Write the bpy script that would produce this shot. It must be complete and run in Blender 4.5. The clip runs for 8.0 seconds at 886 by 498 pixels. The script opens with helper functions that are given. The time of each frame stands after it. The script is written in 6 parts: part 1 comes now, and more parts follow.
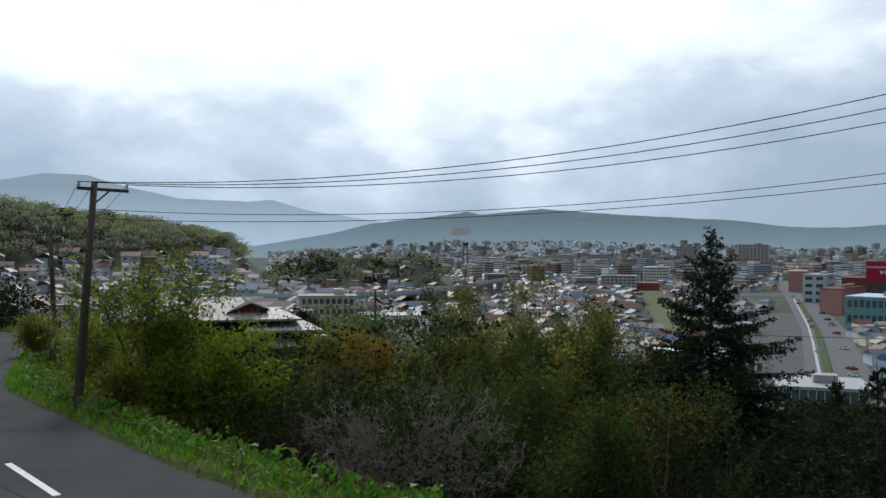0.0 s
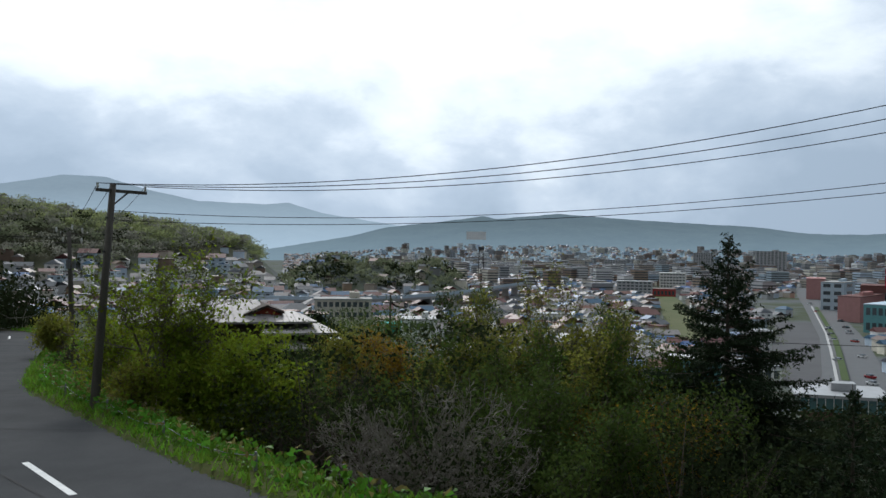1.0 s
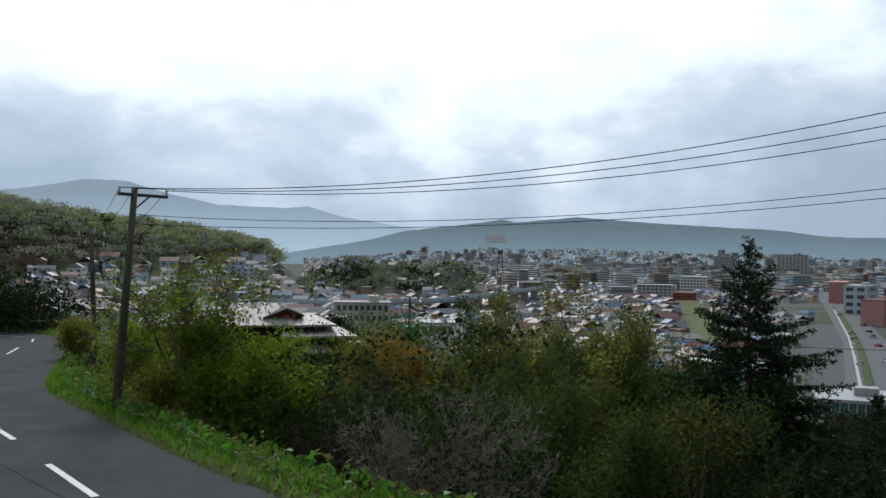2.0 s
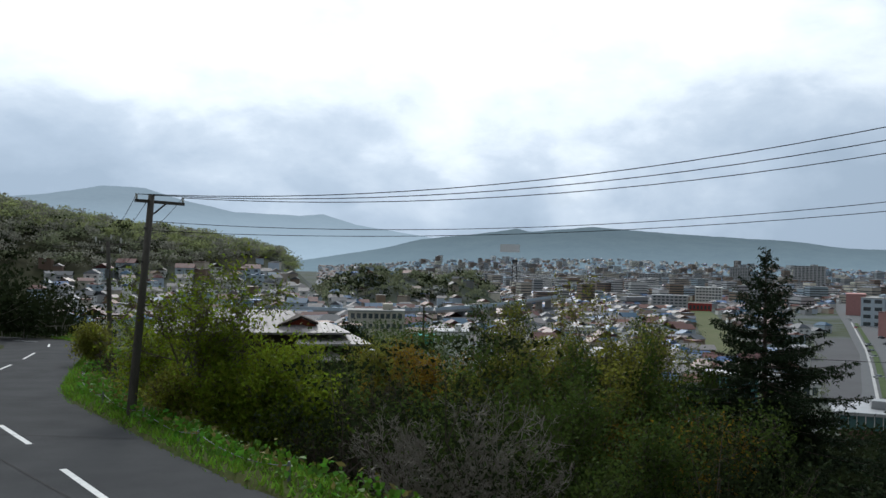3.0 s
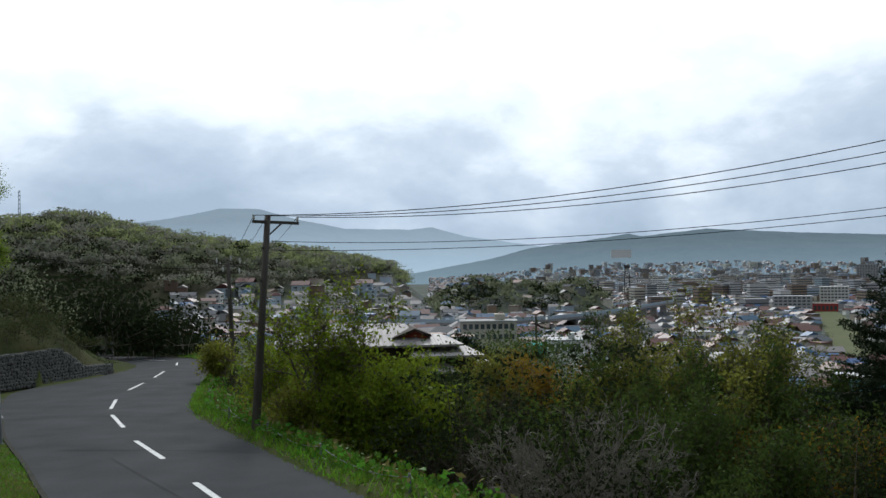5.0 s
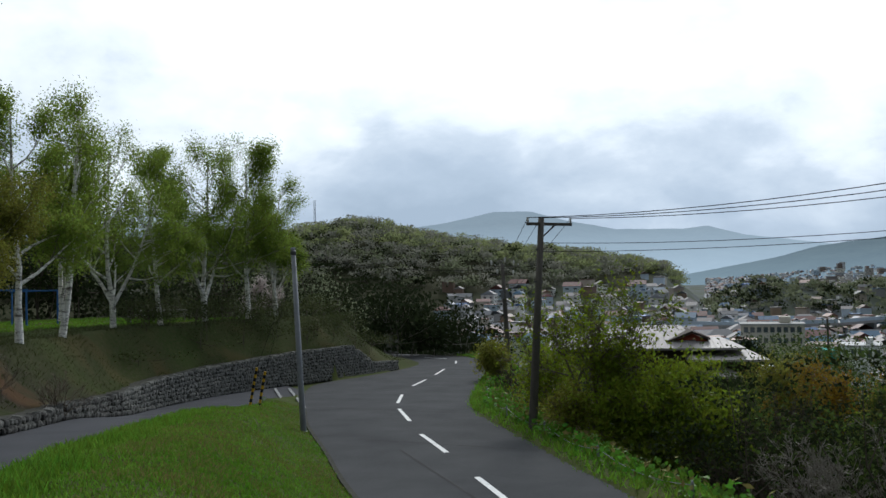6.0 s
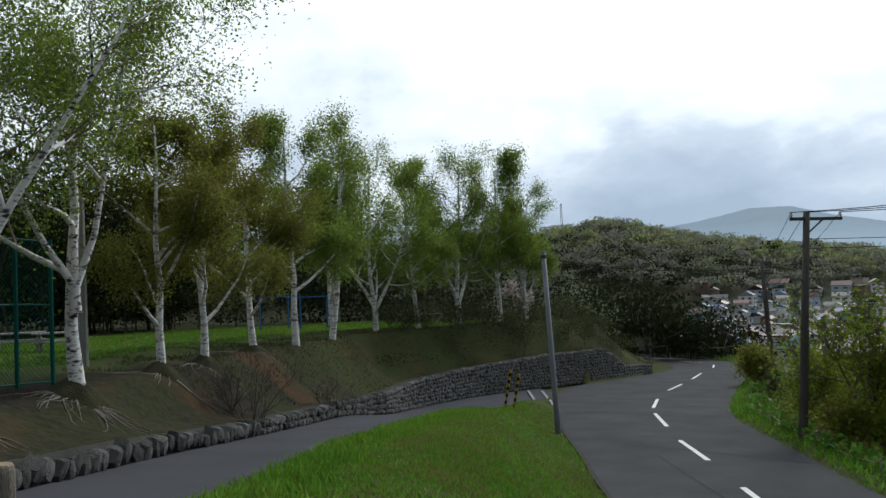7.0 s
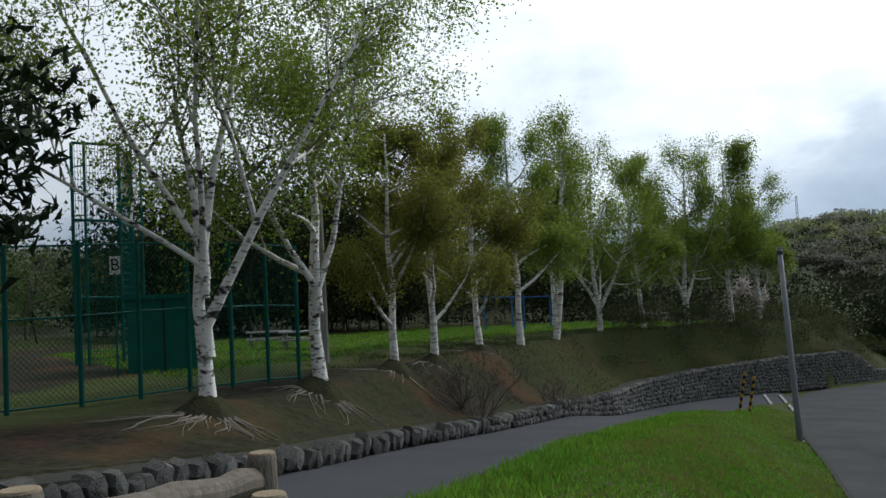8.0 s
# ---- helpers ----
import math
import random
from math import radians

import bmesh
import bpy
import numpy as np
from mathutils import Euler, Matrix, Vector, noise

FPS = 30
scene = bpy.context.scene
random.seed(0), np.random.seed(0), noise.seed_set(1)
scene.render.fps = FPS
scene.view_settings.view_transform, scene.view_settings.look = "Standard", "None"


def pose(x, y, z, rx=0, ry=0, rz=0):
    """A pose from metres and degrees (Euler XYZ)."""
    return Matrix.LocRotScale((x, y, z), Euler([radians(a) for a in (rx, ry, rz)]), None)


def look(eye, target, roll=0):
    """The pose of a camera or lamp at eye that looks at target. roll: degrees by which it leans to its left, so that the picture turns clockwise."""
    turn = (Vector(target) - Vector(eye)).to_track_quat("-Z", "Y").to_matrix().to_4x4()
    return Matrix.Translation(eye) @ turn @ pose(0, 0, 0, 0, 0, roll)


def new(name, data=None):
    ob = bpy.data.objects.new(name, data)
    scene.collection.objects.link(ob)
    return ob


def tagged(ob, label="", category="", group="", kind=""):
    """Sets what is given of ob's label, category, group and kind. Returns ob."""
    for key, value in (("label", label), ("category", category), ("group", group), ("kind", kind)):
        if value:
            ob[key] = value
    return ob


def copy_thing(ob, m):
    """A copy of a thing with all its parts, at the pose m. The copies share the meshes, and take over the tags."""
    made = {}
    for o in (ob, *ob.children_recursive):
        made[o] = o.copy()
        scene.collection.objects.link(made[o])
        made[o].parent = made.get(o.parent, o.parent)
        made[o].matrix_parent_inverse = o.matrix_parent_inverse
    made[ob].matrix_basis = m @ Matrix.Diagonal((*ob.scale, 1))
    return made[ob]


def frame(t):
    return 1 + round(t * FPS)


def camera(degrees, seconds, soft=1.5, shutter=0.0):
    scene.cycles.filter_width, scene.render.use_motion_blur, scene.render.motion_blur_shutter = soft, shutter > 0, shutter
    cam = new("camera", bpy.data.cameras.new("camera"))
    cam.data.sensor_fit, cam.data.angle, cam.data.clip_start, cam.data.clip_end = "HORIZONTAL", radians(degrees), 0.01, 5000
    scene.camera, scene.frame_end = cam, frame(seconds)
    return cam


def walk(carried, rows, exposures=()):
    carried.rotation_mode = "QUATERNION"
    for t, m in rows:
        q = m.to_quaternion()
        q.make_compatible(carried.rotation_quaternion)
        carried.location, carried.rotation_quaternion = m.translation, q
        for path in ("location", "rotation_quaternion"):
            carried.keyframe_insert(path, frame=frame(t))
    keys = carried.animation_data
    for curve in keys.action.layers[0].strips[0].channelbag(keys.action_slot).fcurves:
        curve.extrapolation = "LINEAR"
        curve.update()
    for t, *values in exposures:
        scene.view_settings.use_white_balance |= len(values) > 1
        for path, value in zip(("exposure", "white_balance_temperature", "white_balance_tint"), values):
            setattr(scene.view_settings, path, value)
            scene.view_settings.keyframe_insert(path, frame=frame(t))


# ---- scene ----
import collections

cam = camera(52.59, 8.0)
PATH = [
    (0, pose(0.000, -0.000, 1.65, 89.60, -0.30, -0.01)),
    (0.5, pose(-0.002, -0.000, 1.65, 90.19, -0.79, 0.47)),
    (1, pose(-0.005, -0.000, 1.65, 89.85, -0.77, 0.99)),
    (1.5, pose(-0.009, -0.000, 1.65, 89.86, -0.59, 1.72)),
    (3, pose(-0.016, -0.000, 1.65, 90.60, -1.17, 3.13)),
    (3.5, pose(-0.020, -0.001, 1.65, 90.62, -0.89, 3.83)),
    (4, pose(-0.020, -0.001, 1.65, 90.87, -0.89, 3.83)),
    (4.2, pose(-0.019, -0.001, 1.65, 90.84, -0.74, 3.64)),
    (5.3, pose(-0.078, -0.010, 1.65, 91.59, 1.44, 15.08)),
    (5.5, pose(-0.097, -0.016, 1.65, 91.71, 1.46, 18.79)),
    (6, pose(-0.138, -0.034, 1.65, 91.66, 1.38, 27.33)),
    (6.5, pose(-0.170, -0.053, 1.65, 92.11, 1.34, 34.44)),
    (7, pose(-0.205, -0.081, 1.65, 92.36, 2.35, 43.10)),
    (7.5, pose(-0.230, -0.107, 1.65, 92.69, 3.62, 49.98)),
    (8, pose(-0.253, -0.138, 1.65, 92.98, 2.78, 57.20)),
]
walk(cam, PATH, ((0.0, 0.0, 6000, 10), (8.0, 0.0, 6000, 10)))

# ---- light: bright broken cloud, the sun behind it ahead of the camera ----
SUN_BEARING, SUN_HEIGHT = 14.0, 34.0
world = bpy.data.worlds.new("world")
scene.world = world
world.use_nodes = True


def sky_nodes():
    nt = world.node_tree
    N, L = nt.nodes, nt.links
    out, bg = N["World Output"], N["Background"]
    sky = N.new("ShaderNodeTexSky")
    sky.sky_type, sky.sun_disc = "NISHITA", False
    sky.sun_elevation, sky.sun_rotation = radians(SUN_HEIGHT), radians(-SUN_BEARING)
    tint = N.new("ShaderNodeMix")
    tint.data_type, tint.blend_type = "RGBA", "MULTIPLY"
    tint.inputs[0].default_value = 1.0
    tint.inputs[7].default_value = (0.10, 0.10, 0.10, 1)
    L.new(sky.outputs[0], tint.inputs[6])
    co = N.new("ShaderNodeTexCoord")
    sep = N.new("ShaderNodeSeparateXYZ")
    L.new(co.outputs["Generated"], sep.inputs[0])

    def op(kind, a, b=None, c=None):
        n = N.new("ShaderNodeMath")
        n.operation = kind
        for i, v in enumerate((a, b, c)):
            if v is None:
                continue
            if isinstance(v, (int, float)):
                n.inputs[i].default_value = v
            else:
                L.new(v, n.inputs[i])
        return n.outputs[0]

    up = op("MAXIMUM", sep.outputs[2], 0.0)
    flat = op("ADD", up, 0.85)
    comb = N.new("ShaderNodeCombineXYZ")
    L.new(op("DIVIDE", sep.outputs[0], flat), comb.inputs[0])
    L.new(op("DIVIDE", sep.outputs[1], flat), comb.inputs[1])
    L.new(op("MULTIPLY", up, 1.5), comb.inputs[2])

    def clouds(scale, detail, rough, seed, dist=0.0):
        n = N.new("ShaderNodeTexNoise")
        n.noise_dimensions = "4D"
        n.inputs["Scale"].default_value, n.inputs["Detail"].default_value = scale, detail
        n.inputs["Roughness"].default_value, n.inputs["W"].default_value = rough, seed
        n.inputs["Distortion"].default_value = dist
        L.new(comb.outputs[0], n.inputs["Vector"])
        return n.outputs[0]

    big = clouds(2.6, 8, 0.55, 3.1, 0.25)
    fine = clouds(8.5, 8, 0.55, 7.7, 0.2)
    wisp = op("ADD", op("MULTIPLY", big, 0.66), op("MULTIPLY", fine, 0.34))
    # the cover is thin and glowing overhead, thick and grey low down and away to the east
    east = op("MULTIPLY", op("MAXIMUM", op("ADD", sep.outputs[0], 0.05), 0.0), -0.42)
    west = op("MULTIPLY", op("MINIMUM", op("MAXIMUM", op("SUBTRACT", op("MULTIPLY", sep.outputs[0], -1.0), 0.28), 0.0), 0.35), op("MULTIPLY", op("MINIMUM", op("MAXIMUM", op("SUBTRACT", up, 0.10), -0.06), 0.12), 2.6))
    high = op("MULTIPLY", op("MINIMUM", up, 0.30), 1.75)

    def towards(bearing, slope, near, far, amount):
        """A soft brighter or duller place in the cover."""
        d = Vector((-math.sin(radians(bearing)), math.cos(radians(bearing)), slope)).normalized()
        n = N.new("ShaderNodeVectorMath")
        n.operation = "DOT_PRODUCT"
        n.inputs[1].default_value = d
        L.new(co.outputs["Generated"], n.inputs[0])
        r = N.new("ShaderNodeMapRange")
        r.interpolation_type = "SMOOTHSTEP"
        r.inputs[1].default_value, r.inputs[2].default_value = math.cos(radians(far)), math.cos(radians(near))
        r.inputs[4].default_value = amount
        L.new(n.outputs["Value"], r.inputs[0])
        return r.outputs[0]

    spots = op("ADD", op("ADD", towards(5, 0.075, 0.5, 5, 0.12), towards(-7, 0.05, 0.5, 5, 0.10)), op("ADD", towards(30, 0.10, 1, 9, -0.10), towards(52, 0.24, 1, 9, -0.12)))
    lift = op("ADD", op("ADD", op("ADD", high, spots), op("MULTIPLY_ADD", wisp, 1.6, -0.415)), op("ADD", east, west))
    ramp = N.new("ShaderNodeValToRGB")
    el = ramp.color_ramp.elements
    el[0].position, el[0].color = 0.30, (0.44, 0.53, 0.62, 1)
    el[1].position, el[1].color = 0.82, (1.14, 1.19, 1.19, 1)
    e = el.new(0.46)
    e.color = (0.55, 0.64, 0.73, 1)
    e = el.new(0.58)
    e.color = (0.70, 0.78, 0.85, 1)
    e = el.new(0.68)
    e.color = (0.93, 0.99, 1.02, 1)
    L.new(lift, ramp.inputs[0])
    gap = N.new("ShaderNodeMapRange")
    gap.inputs[1].default_value, gap.inputs[2].default_value = 0.60, 0.70
    gap.inputs[3].default_value, gap.inputs[4].default_value = 0.0, 0.35
    L.new(clouds(1.1, 6, 0.5, 12.3), gap.inputs[0])
    mix = N.new("ShaderNodeMix")
    mix.data_type = "RGBA"
    L.new(gap.outputs[0], mix.inputs[0])
    L.new(ramp.outputs[0], mix.inputs[6])
    L.new(tint.outputs[2], mix.inputs[7])
    # the sky dims away from the hidden sun
    toward = N.new("ShaderNodeVectorMath")
    toward.operation = "DOT_PRODUCT"
    a, e = radians(SUN_BEARING), radians(SUN_HEIGHT)
    toward.inputs[1].default_value = (-math.sin(a) * math.cos(e), math.cos(a) * math.cos(e), math.sin(e))
    L.new(co.outputs["Generated"], toward.inputs[0])
    fall = N.new("ShaderNodeMapRange")
    fall.interpolation_type = "SMOOTHSTEP"
    fall.inputs[1].default_value, fall.inputs[2].default_value = -0.2, 0.95
    fall.inputs[3].default_value, fall.inputs[4].default_value = 0.22, 1.0
    L.new(toward.outputs["Value"], fall.inputs[0])
    dim = N.new("ShaderNodeMix")
    dim.data_type, dim.blend_type = "RGBA", "MULTIPLY"
    dim.inputs[0].default_value = 1.0
    L.new(mix.outputs[2], dim.inputs[6])
    L.new(fall.outputs[0], dim.inputs[7])
    L.new(dim.outputs[2], bg.inputs[0])
    bg.inputs[1].default_value = 1.0


sky_nodes()
sun = new("sun", bpy.data.lights.new("sun", "SUN"))
sun.data.energy, sun.data.angle, sun.data.color = 1.9, radians(9), (1.0, 0.95, 0.86)
sb = radians(SUN_BEARING)
sun.matrix_world = look((-50 * math.sin(sb), 50 * math.cos(sb), 50 * math.tan(radians(SUN_HEIGHT))), (0, 0, 0))


# ---- materials ----
def mat(name, a, b=None, scale=4.0, rough=0.8, bump=0.0, metal=0.0, fine=None, spec=0.1, sharp=0.0, vary=0.0, island=0.0, thin=0.0, stretch=(1, 1, 1)):
    """Two colours mixed by coarse and fine noise, with relief; vary: change from object to object; island: from piece to piece; thin: light let through."""
    m = bpy.data.materials.new(name)
    m.use_nodes = True
    N, L = m.node_tree.nodes, m.node_tree.links
    p = N["Principled BSDF"]
    p.inputs["Roughness"].default_value, p.inputs["Metallic"].default_value = rough, metal
    p.inputs["Specular IOR Level"].default_value = spec
    b = b or tuple(c * 0.75 for c in a)
    co = N.new("ShaderNodeTexCoord")
    mp = N.new("ShaderNodeMapping")
    mp.inputs["Scale"].default_value = stretch
    L.new(co.outputs["Object"], mp.inputs[0])
    n1 = N.new("ShaderNodeTexNoise")
    n1.inputs["Scale"].default_value, n1.inputs["Detail"].default_value = scale, 6
    n2 = N.new("ShaderNodeTexNoise")
    n2.inputs["Scale"].default_value, n2.inputs["Detail"].default_value = fine or scale * 9, 4
    L.new(mp.outputs[0], n1.inputs["Vector"])
    L.new(mp.outputs[0], n2.inputs["Vector"])
    add = N.new("ShaderNodeMath")
    add.operation = "MULTIPLY_ADD"
    add.inputs[1].default_value = 0.55
    L.new(n1.outputs[0], add.inputs[0])
    half = N.new("ShaderNodeMath")
    half.operation = "MULTIPLY"
    half.inputs[1].default_value = 0.45
    L.new(n2.outputs[0], half.inputs[0])
    L.new(half.outputs[0], add.inputs[2])
    ramp = N.new("ShaderNodeValToRGB")
    ramp.color_ramp.elements[0].position, ramp.color_ramp.elements[0].color = 0.34 + 0.18 * sharp, (*a, 1)
    ramp.color_ramp.elements[1].position, ramp.color_ramp.elements[1].color = 0.66 - 0.08 * sharp, (*b, 1)
    L.new(add.outputs[0], ramp.inputs[0])
    colour = ramp.outputs[0]
    for amount, node, socket in ((vary, "ShaderNodeObjectInfo", "Random"), (island, "ShaderNodeNewGeometry", "Random Per Island")):
        if amount:
            src = N.new(node)
            hsv = N.new("ShaderNodeHueSaturation")
            r = N.new("ShaderNodeMapRange")
            r.inputs[3].default_value, r.inputs[4].default_value = 1 - amount, 1 + amount
            L.new(src.outputs[socket], r.inputs[0])
            L.new(r.outputs[0], hsv.inputs["Value"])
            h = N.new("ShaderNodeMapRange")
            h.inputs[3].default_value, h.inputs[4].default_value = 0.5 - amount * 0.05, 0.5 + amount * 0.05
            L.new(src.outputs[socket], h.inputs[0])
            L.new(h.outputs[0], hsv.inputs["Hue"])
            L.new(colour, hsv.inputs["Color"])
            colour = hsv.outputs[0]
    L.new(colour, p.inputs["Base Color"])
    if bump:
        bn = N.new("ShaderNodeBump")
        bn.inputs["Strength"].default_value, bn.inputs["Distance"].default_value = min(1, bump), 0.03
        L.new(n2.outputs[0], bn.inputs["Height"])
        L.new(bn.outputs[0], p.inputs["Normal"])
    if thin:
        tr = N.new("ShaderNodeBsdfTranslucent")
        L.new(colour, tr.inputs[0])
        mx = N.new("ShaderNodeMixShader")
        mx.inputs[0].default_value = thin
        L.new(p.outputs[0], mx.inputs[1])
        L.new(tr.outputs[0], mx.inputs[2])
        L.new(mx.outputs[0], N["Material Output"].inputs[0])
    return m


M_ASPHALT = mat("asphalt", (0.043, 0.045, 0.048), (0.072, 0.074, 0.077), 0.5, 0.95, 0.35, fine=40, spec=0.05)
M_PATH = mat("path_asphalt", (0.052, 0.054, 0.061), (0.074, 0.076, 0.084), 0.6, 0.95, 0.35, fine=45, spec=0.05)
M_PAINT = mat("road_paint", (0.78, 0.78, 0.76), (0.55, 0.56, 0.56), 5, 0.6, 0.15)
M_GRASSBLADE = mat("grass_blade", (0.075, 0.185, 0.013), (0.15, 0.25, 0.032), 0.35, 0.7, island=0.35, thin=0.5)
M_STRAW = mat("dry_grass", (0.22, 0.19, 0.07), (0.15, 0.135, 0.045), 0.7, 0.8, island=0.3, thin=0.3)
M_WEED = mat("weed_leaf", (0.05, 0.15, 0.012), (0.12, 0.24, 0.03), 0.8, 0.55, island=0.4, thin=0.4)
M_STONE = mat("field_stone", (0.055, 0.056, 0.052), (0.15, 0.146, 0.136), 2.2, 0.9, 0.8, fine=14, vary=0.45)
M_MORTAR = mat("dark_joint", (0.03, 0.03, 0.026), (0.06, 0.06, 0.048), 4, 0.95, 0.5)
M_LOG = mat("log_bark", (0.16, 0.13, 0.10), (0.30, 0.27, 0.23), 3, 0.9, 0.9, stretch=(6, 6, 1))
M_LOGEND = mat("log_end", (0.34, 0.27, 0.18), (0.24, 0.19, 0.13), 6, 0.9, 0.5)
M_POLE = mat("weathered_pole", (0.075, 0.068, 0.06), (0.13, 0.12, 0.105), 2, 0.85, 0.4, stretch=(4, 4, 0.6))
M_STEEL = mat("galvanised_steel", (0.15, 0.16, 0.175), (0.22, 0.23, 0.245), 3, 0.5, 0.1, metal=0.3)
M_DARKSTEEL = mat("dark_steel", (0.06, 0.06, 0.065), (0.10, 0.10, 0.10), 5, 0.5, metal=0.4)
M_CERAMIC = mat("white_ceramic", (0.7, 0.7, 0.68), (0.55, 0.55, 0.53), 6, 0.3, spec=0.6)
M_CABLE = mat("black_cable", (0.012, 0.012, 0.014), (0.02, 0.02, 0.022), 5, 0.6)
M_YELLOW = mat("yellow_plastic", (0.55, 0.33, 0.02), (0.42, 0.26, 0.03), 5, 0.5)
M_BLACK = mat("black_plastic", (0.015, 0.015, 0.015), (0.03, 0.03, 0.03), 5, 0.5)
M_GREENSTEEL = mat("green_paint", (0.008, 0.085, 0.065), (0.012, 0.12, 0.095), 3, 0.5, 0.1)
M_BIRCH = mat("birch_bark", (0.86, 0.83, 0.78), (0.16, 0.14, 0.12), 1.6, 0.8, 0.4, fine=9, sharp=0.9, stretch=(1, 1, 4))
M_BIRCH_OLD = mat("old_birch_bark", (0.80, 0.77, 0.72), (0.05, 0.045, 0.04), 2.6, 0.85, 0.6, fine=9, sharp=0.9, stretch=(1, 1, 2.2))
M_TWIG = mat("birch_twig", (0.10, 0.08, 0.065), (0.18, 0.15, 0.12), 4, 0.9)
M_BARK = mat("dark_bark", (0.075, 0.06, 0.05), (0.14, 0.12, 0.10), 4, 0.95, 0.6)
M_GREYTWIG = mat("grey_twig", (0.19, 0.17, 0.15), (0.29, 0.265, 0.235), 4, 0.95)
M_ROOT = mat("root_wood", (0.17, 0.145, 0.12), (0.30, 0.265, 0.23), 5, 0.9, 0.5)
M_LEAF_BIRCH = mat("birch_leaf", (0.14, 0.21, 0.026), (0.23, 0.30, 0.055), 0.5, 0.6, island=0.35, thin=0.6)
M_LEAF_OLIVE = mat("olive_leaf", (0.14, 0.15, 0.024), (0.21, 0.21, 0.04), 0.5, 0.6, island=0.35, thin=0.55)
M_LEAF_YELLOW = mat("young_leaf", (0.12, 0.17, 0.012), (0.19, 0.24, 0.022), 0.5, 0.6, island=0.4, thin=0.5)
M_LEAF_GREEN = mat("green_leaf", (0.044, 0.075, 0.016), (0.08, 0.115, 0.028), 0.4, 0.75, island=0.3, thin=0.4, spec=0.03)
M_LEAF_RUST = mat("rust_leaf", (0.26, 0.15, 0.012), (0.18, 0.12, 0.02), 0.5, 0.7, island=0.35, thin=0.45)
M_BLOSSOM = mat("blossom", (0.55, 0.45, 0.45), (0.65, 0.6, 0.58), 1, 0.7, island=0.2, thin=0.4)
M_NEEDLE = mat("spruce_needle", (0.014, 0.026, 0.013), (0.03, 0.046, 0.02), 0.8, 0.75, island=0.4, thin=0.15)
M_GLASS = mat("window_glass", (0.04, 0.055, 0.065), (0.07, 0.09, 0.10), 0.3, 0.12, spec=0.8)
M_GALV_ROOF = mat("pale_sheet_roof", (0.24, 0.225, 0.22), (0.36, 0.335, 0.33), 1.2, 0.55, 0.15, spec=0.12, vary=0.2)
M_BANKGRASS = mat("bank_growth", (0.045, 0.06, 0.022), (0.09, 0.10, 0.04), 0.5, 0.8, island=0.4, thin=0.3)
M_FADED = mat("worn_paint", (0.36, 0.37, 0.37), (0.14, 0.145, 0.15), 3, 0.8, 0.2, fine=16)
M_VINE = mat("brown_twig", (0.055, 0.045, 0.038), (0.11, 0.09, 0.075), 4, 0.95)


# ---- plan: edges of road and path, and the ground's height ----
def smooth(a, b, x):
    t = np.clip((np.asarray(x, float) - a) / (b - a), 0, 1)
    return t * t * (3 - 2 * t)


def pack(*xy):
    return np.array(xy, float)


EDGE_R = pack((28, -14), (13, 4), (-3.3, 16), (-7.4, 21.2), (-10.7, 25.9), (-14.6, 31.2), (-16.9, 34.6), (-19.0, 39), (-22.6, 47.6), (-28.8, 62.8), (-34.2, 73.5), (-39.5, 81.5), (-48, 88), (-66, 95))
EDGE_L = pack((20, -18), (6, -0.5), (-1.6, 6.2), (-11.8, 17.3), (-15.1, 21.4), (-18.3, 25.1), (-20.6, 27.9), (-23.6, 32), (-27.2, 36), (-33.2, 46), (-34.2, 53.8), (-35.8, 62), (-38.2, 69), (-43, 75.5), (-51, 81), (-67, 87))
KERB = pack((-1, -14), (-6.2, -5), (-9.2, 1), (-11.4, 4.6), (-13.7, 6.95), (-16.72, 11.2), (-20.9, 16.5), (-27.1, 24.2), (-31.6, 31), (-33.8, 38), (-34.5, 46), (-34.5, 53.8), (-36.1, 62.2), (-38.5, 69.3), (-43.4, 76), (-51.4, 81.6), (-67.4, 87.6))
PATH_N = pack((2, -13), (-3.0, -3.6), (-6.0, 1.9), (-7.7, 4.3), (-9.2, 6.1), (-12.2, 9.5), (-15.6, 14.2), (-20.9, 21.8), (-24.4, 28), (-25.9, 31.4))


def away(poly, x, y):
    """Distance from a polyline, positive on its left as it runs, and the nearest place on it."""
    x, y = np.asarray(x, float), np.asarray(y, float)
    best = np.full(x.shape, 1e9)
    sign, nx, ny = np.ones(x.shape), np.zeros(x.shape), np.zeros(x.shape)
    for (ax, ay), (bx, by) in zip(poly[:-1], poly[1:]):
        dx, dy = bx - ax, by - ay
        t = np.clip(((x - ax) * dx + (y - ay) * dy) / (dx * dx + dy * dy), 0, 1)
        px, py = ax + t * dx, ay + t * dy
        d = np.hypot(x - px, y - py)
        near = d < best - 1e-9
        best = np.where(near, d, best)
        sign = np.where(near, np.where(dx * (y - ay) - dy * (x - ax) >= 0, 1.0, -1.0), sign)
        nx, ny = np.where(near, px, nx), np.where(near, py, ny)
    return best * sign, nx, ny


def z_road(x, y):
    s = 0.4695 * -x + 0.8829 * y
    return -2.15 - 0.05 * s


def z_path(x, y):
    w = -0.551 * x + 0.834 * y
    k = smooth(28, 46, w)
    return (0.443 - 0.1017 * w) * (1 - k) + z_road(x, y) * k


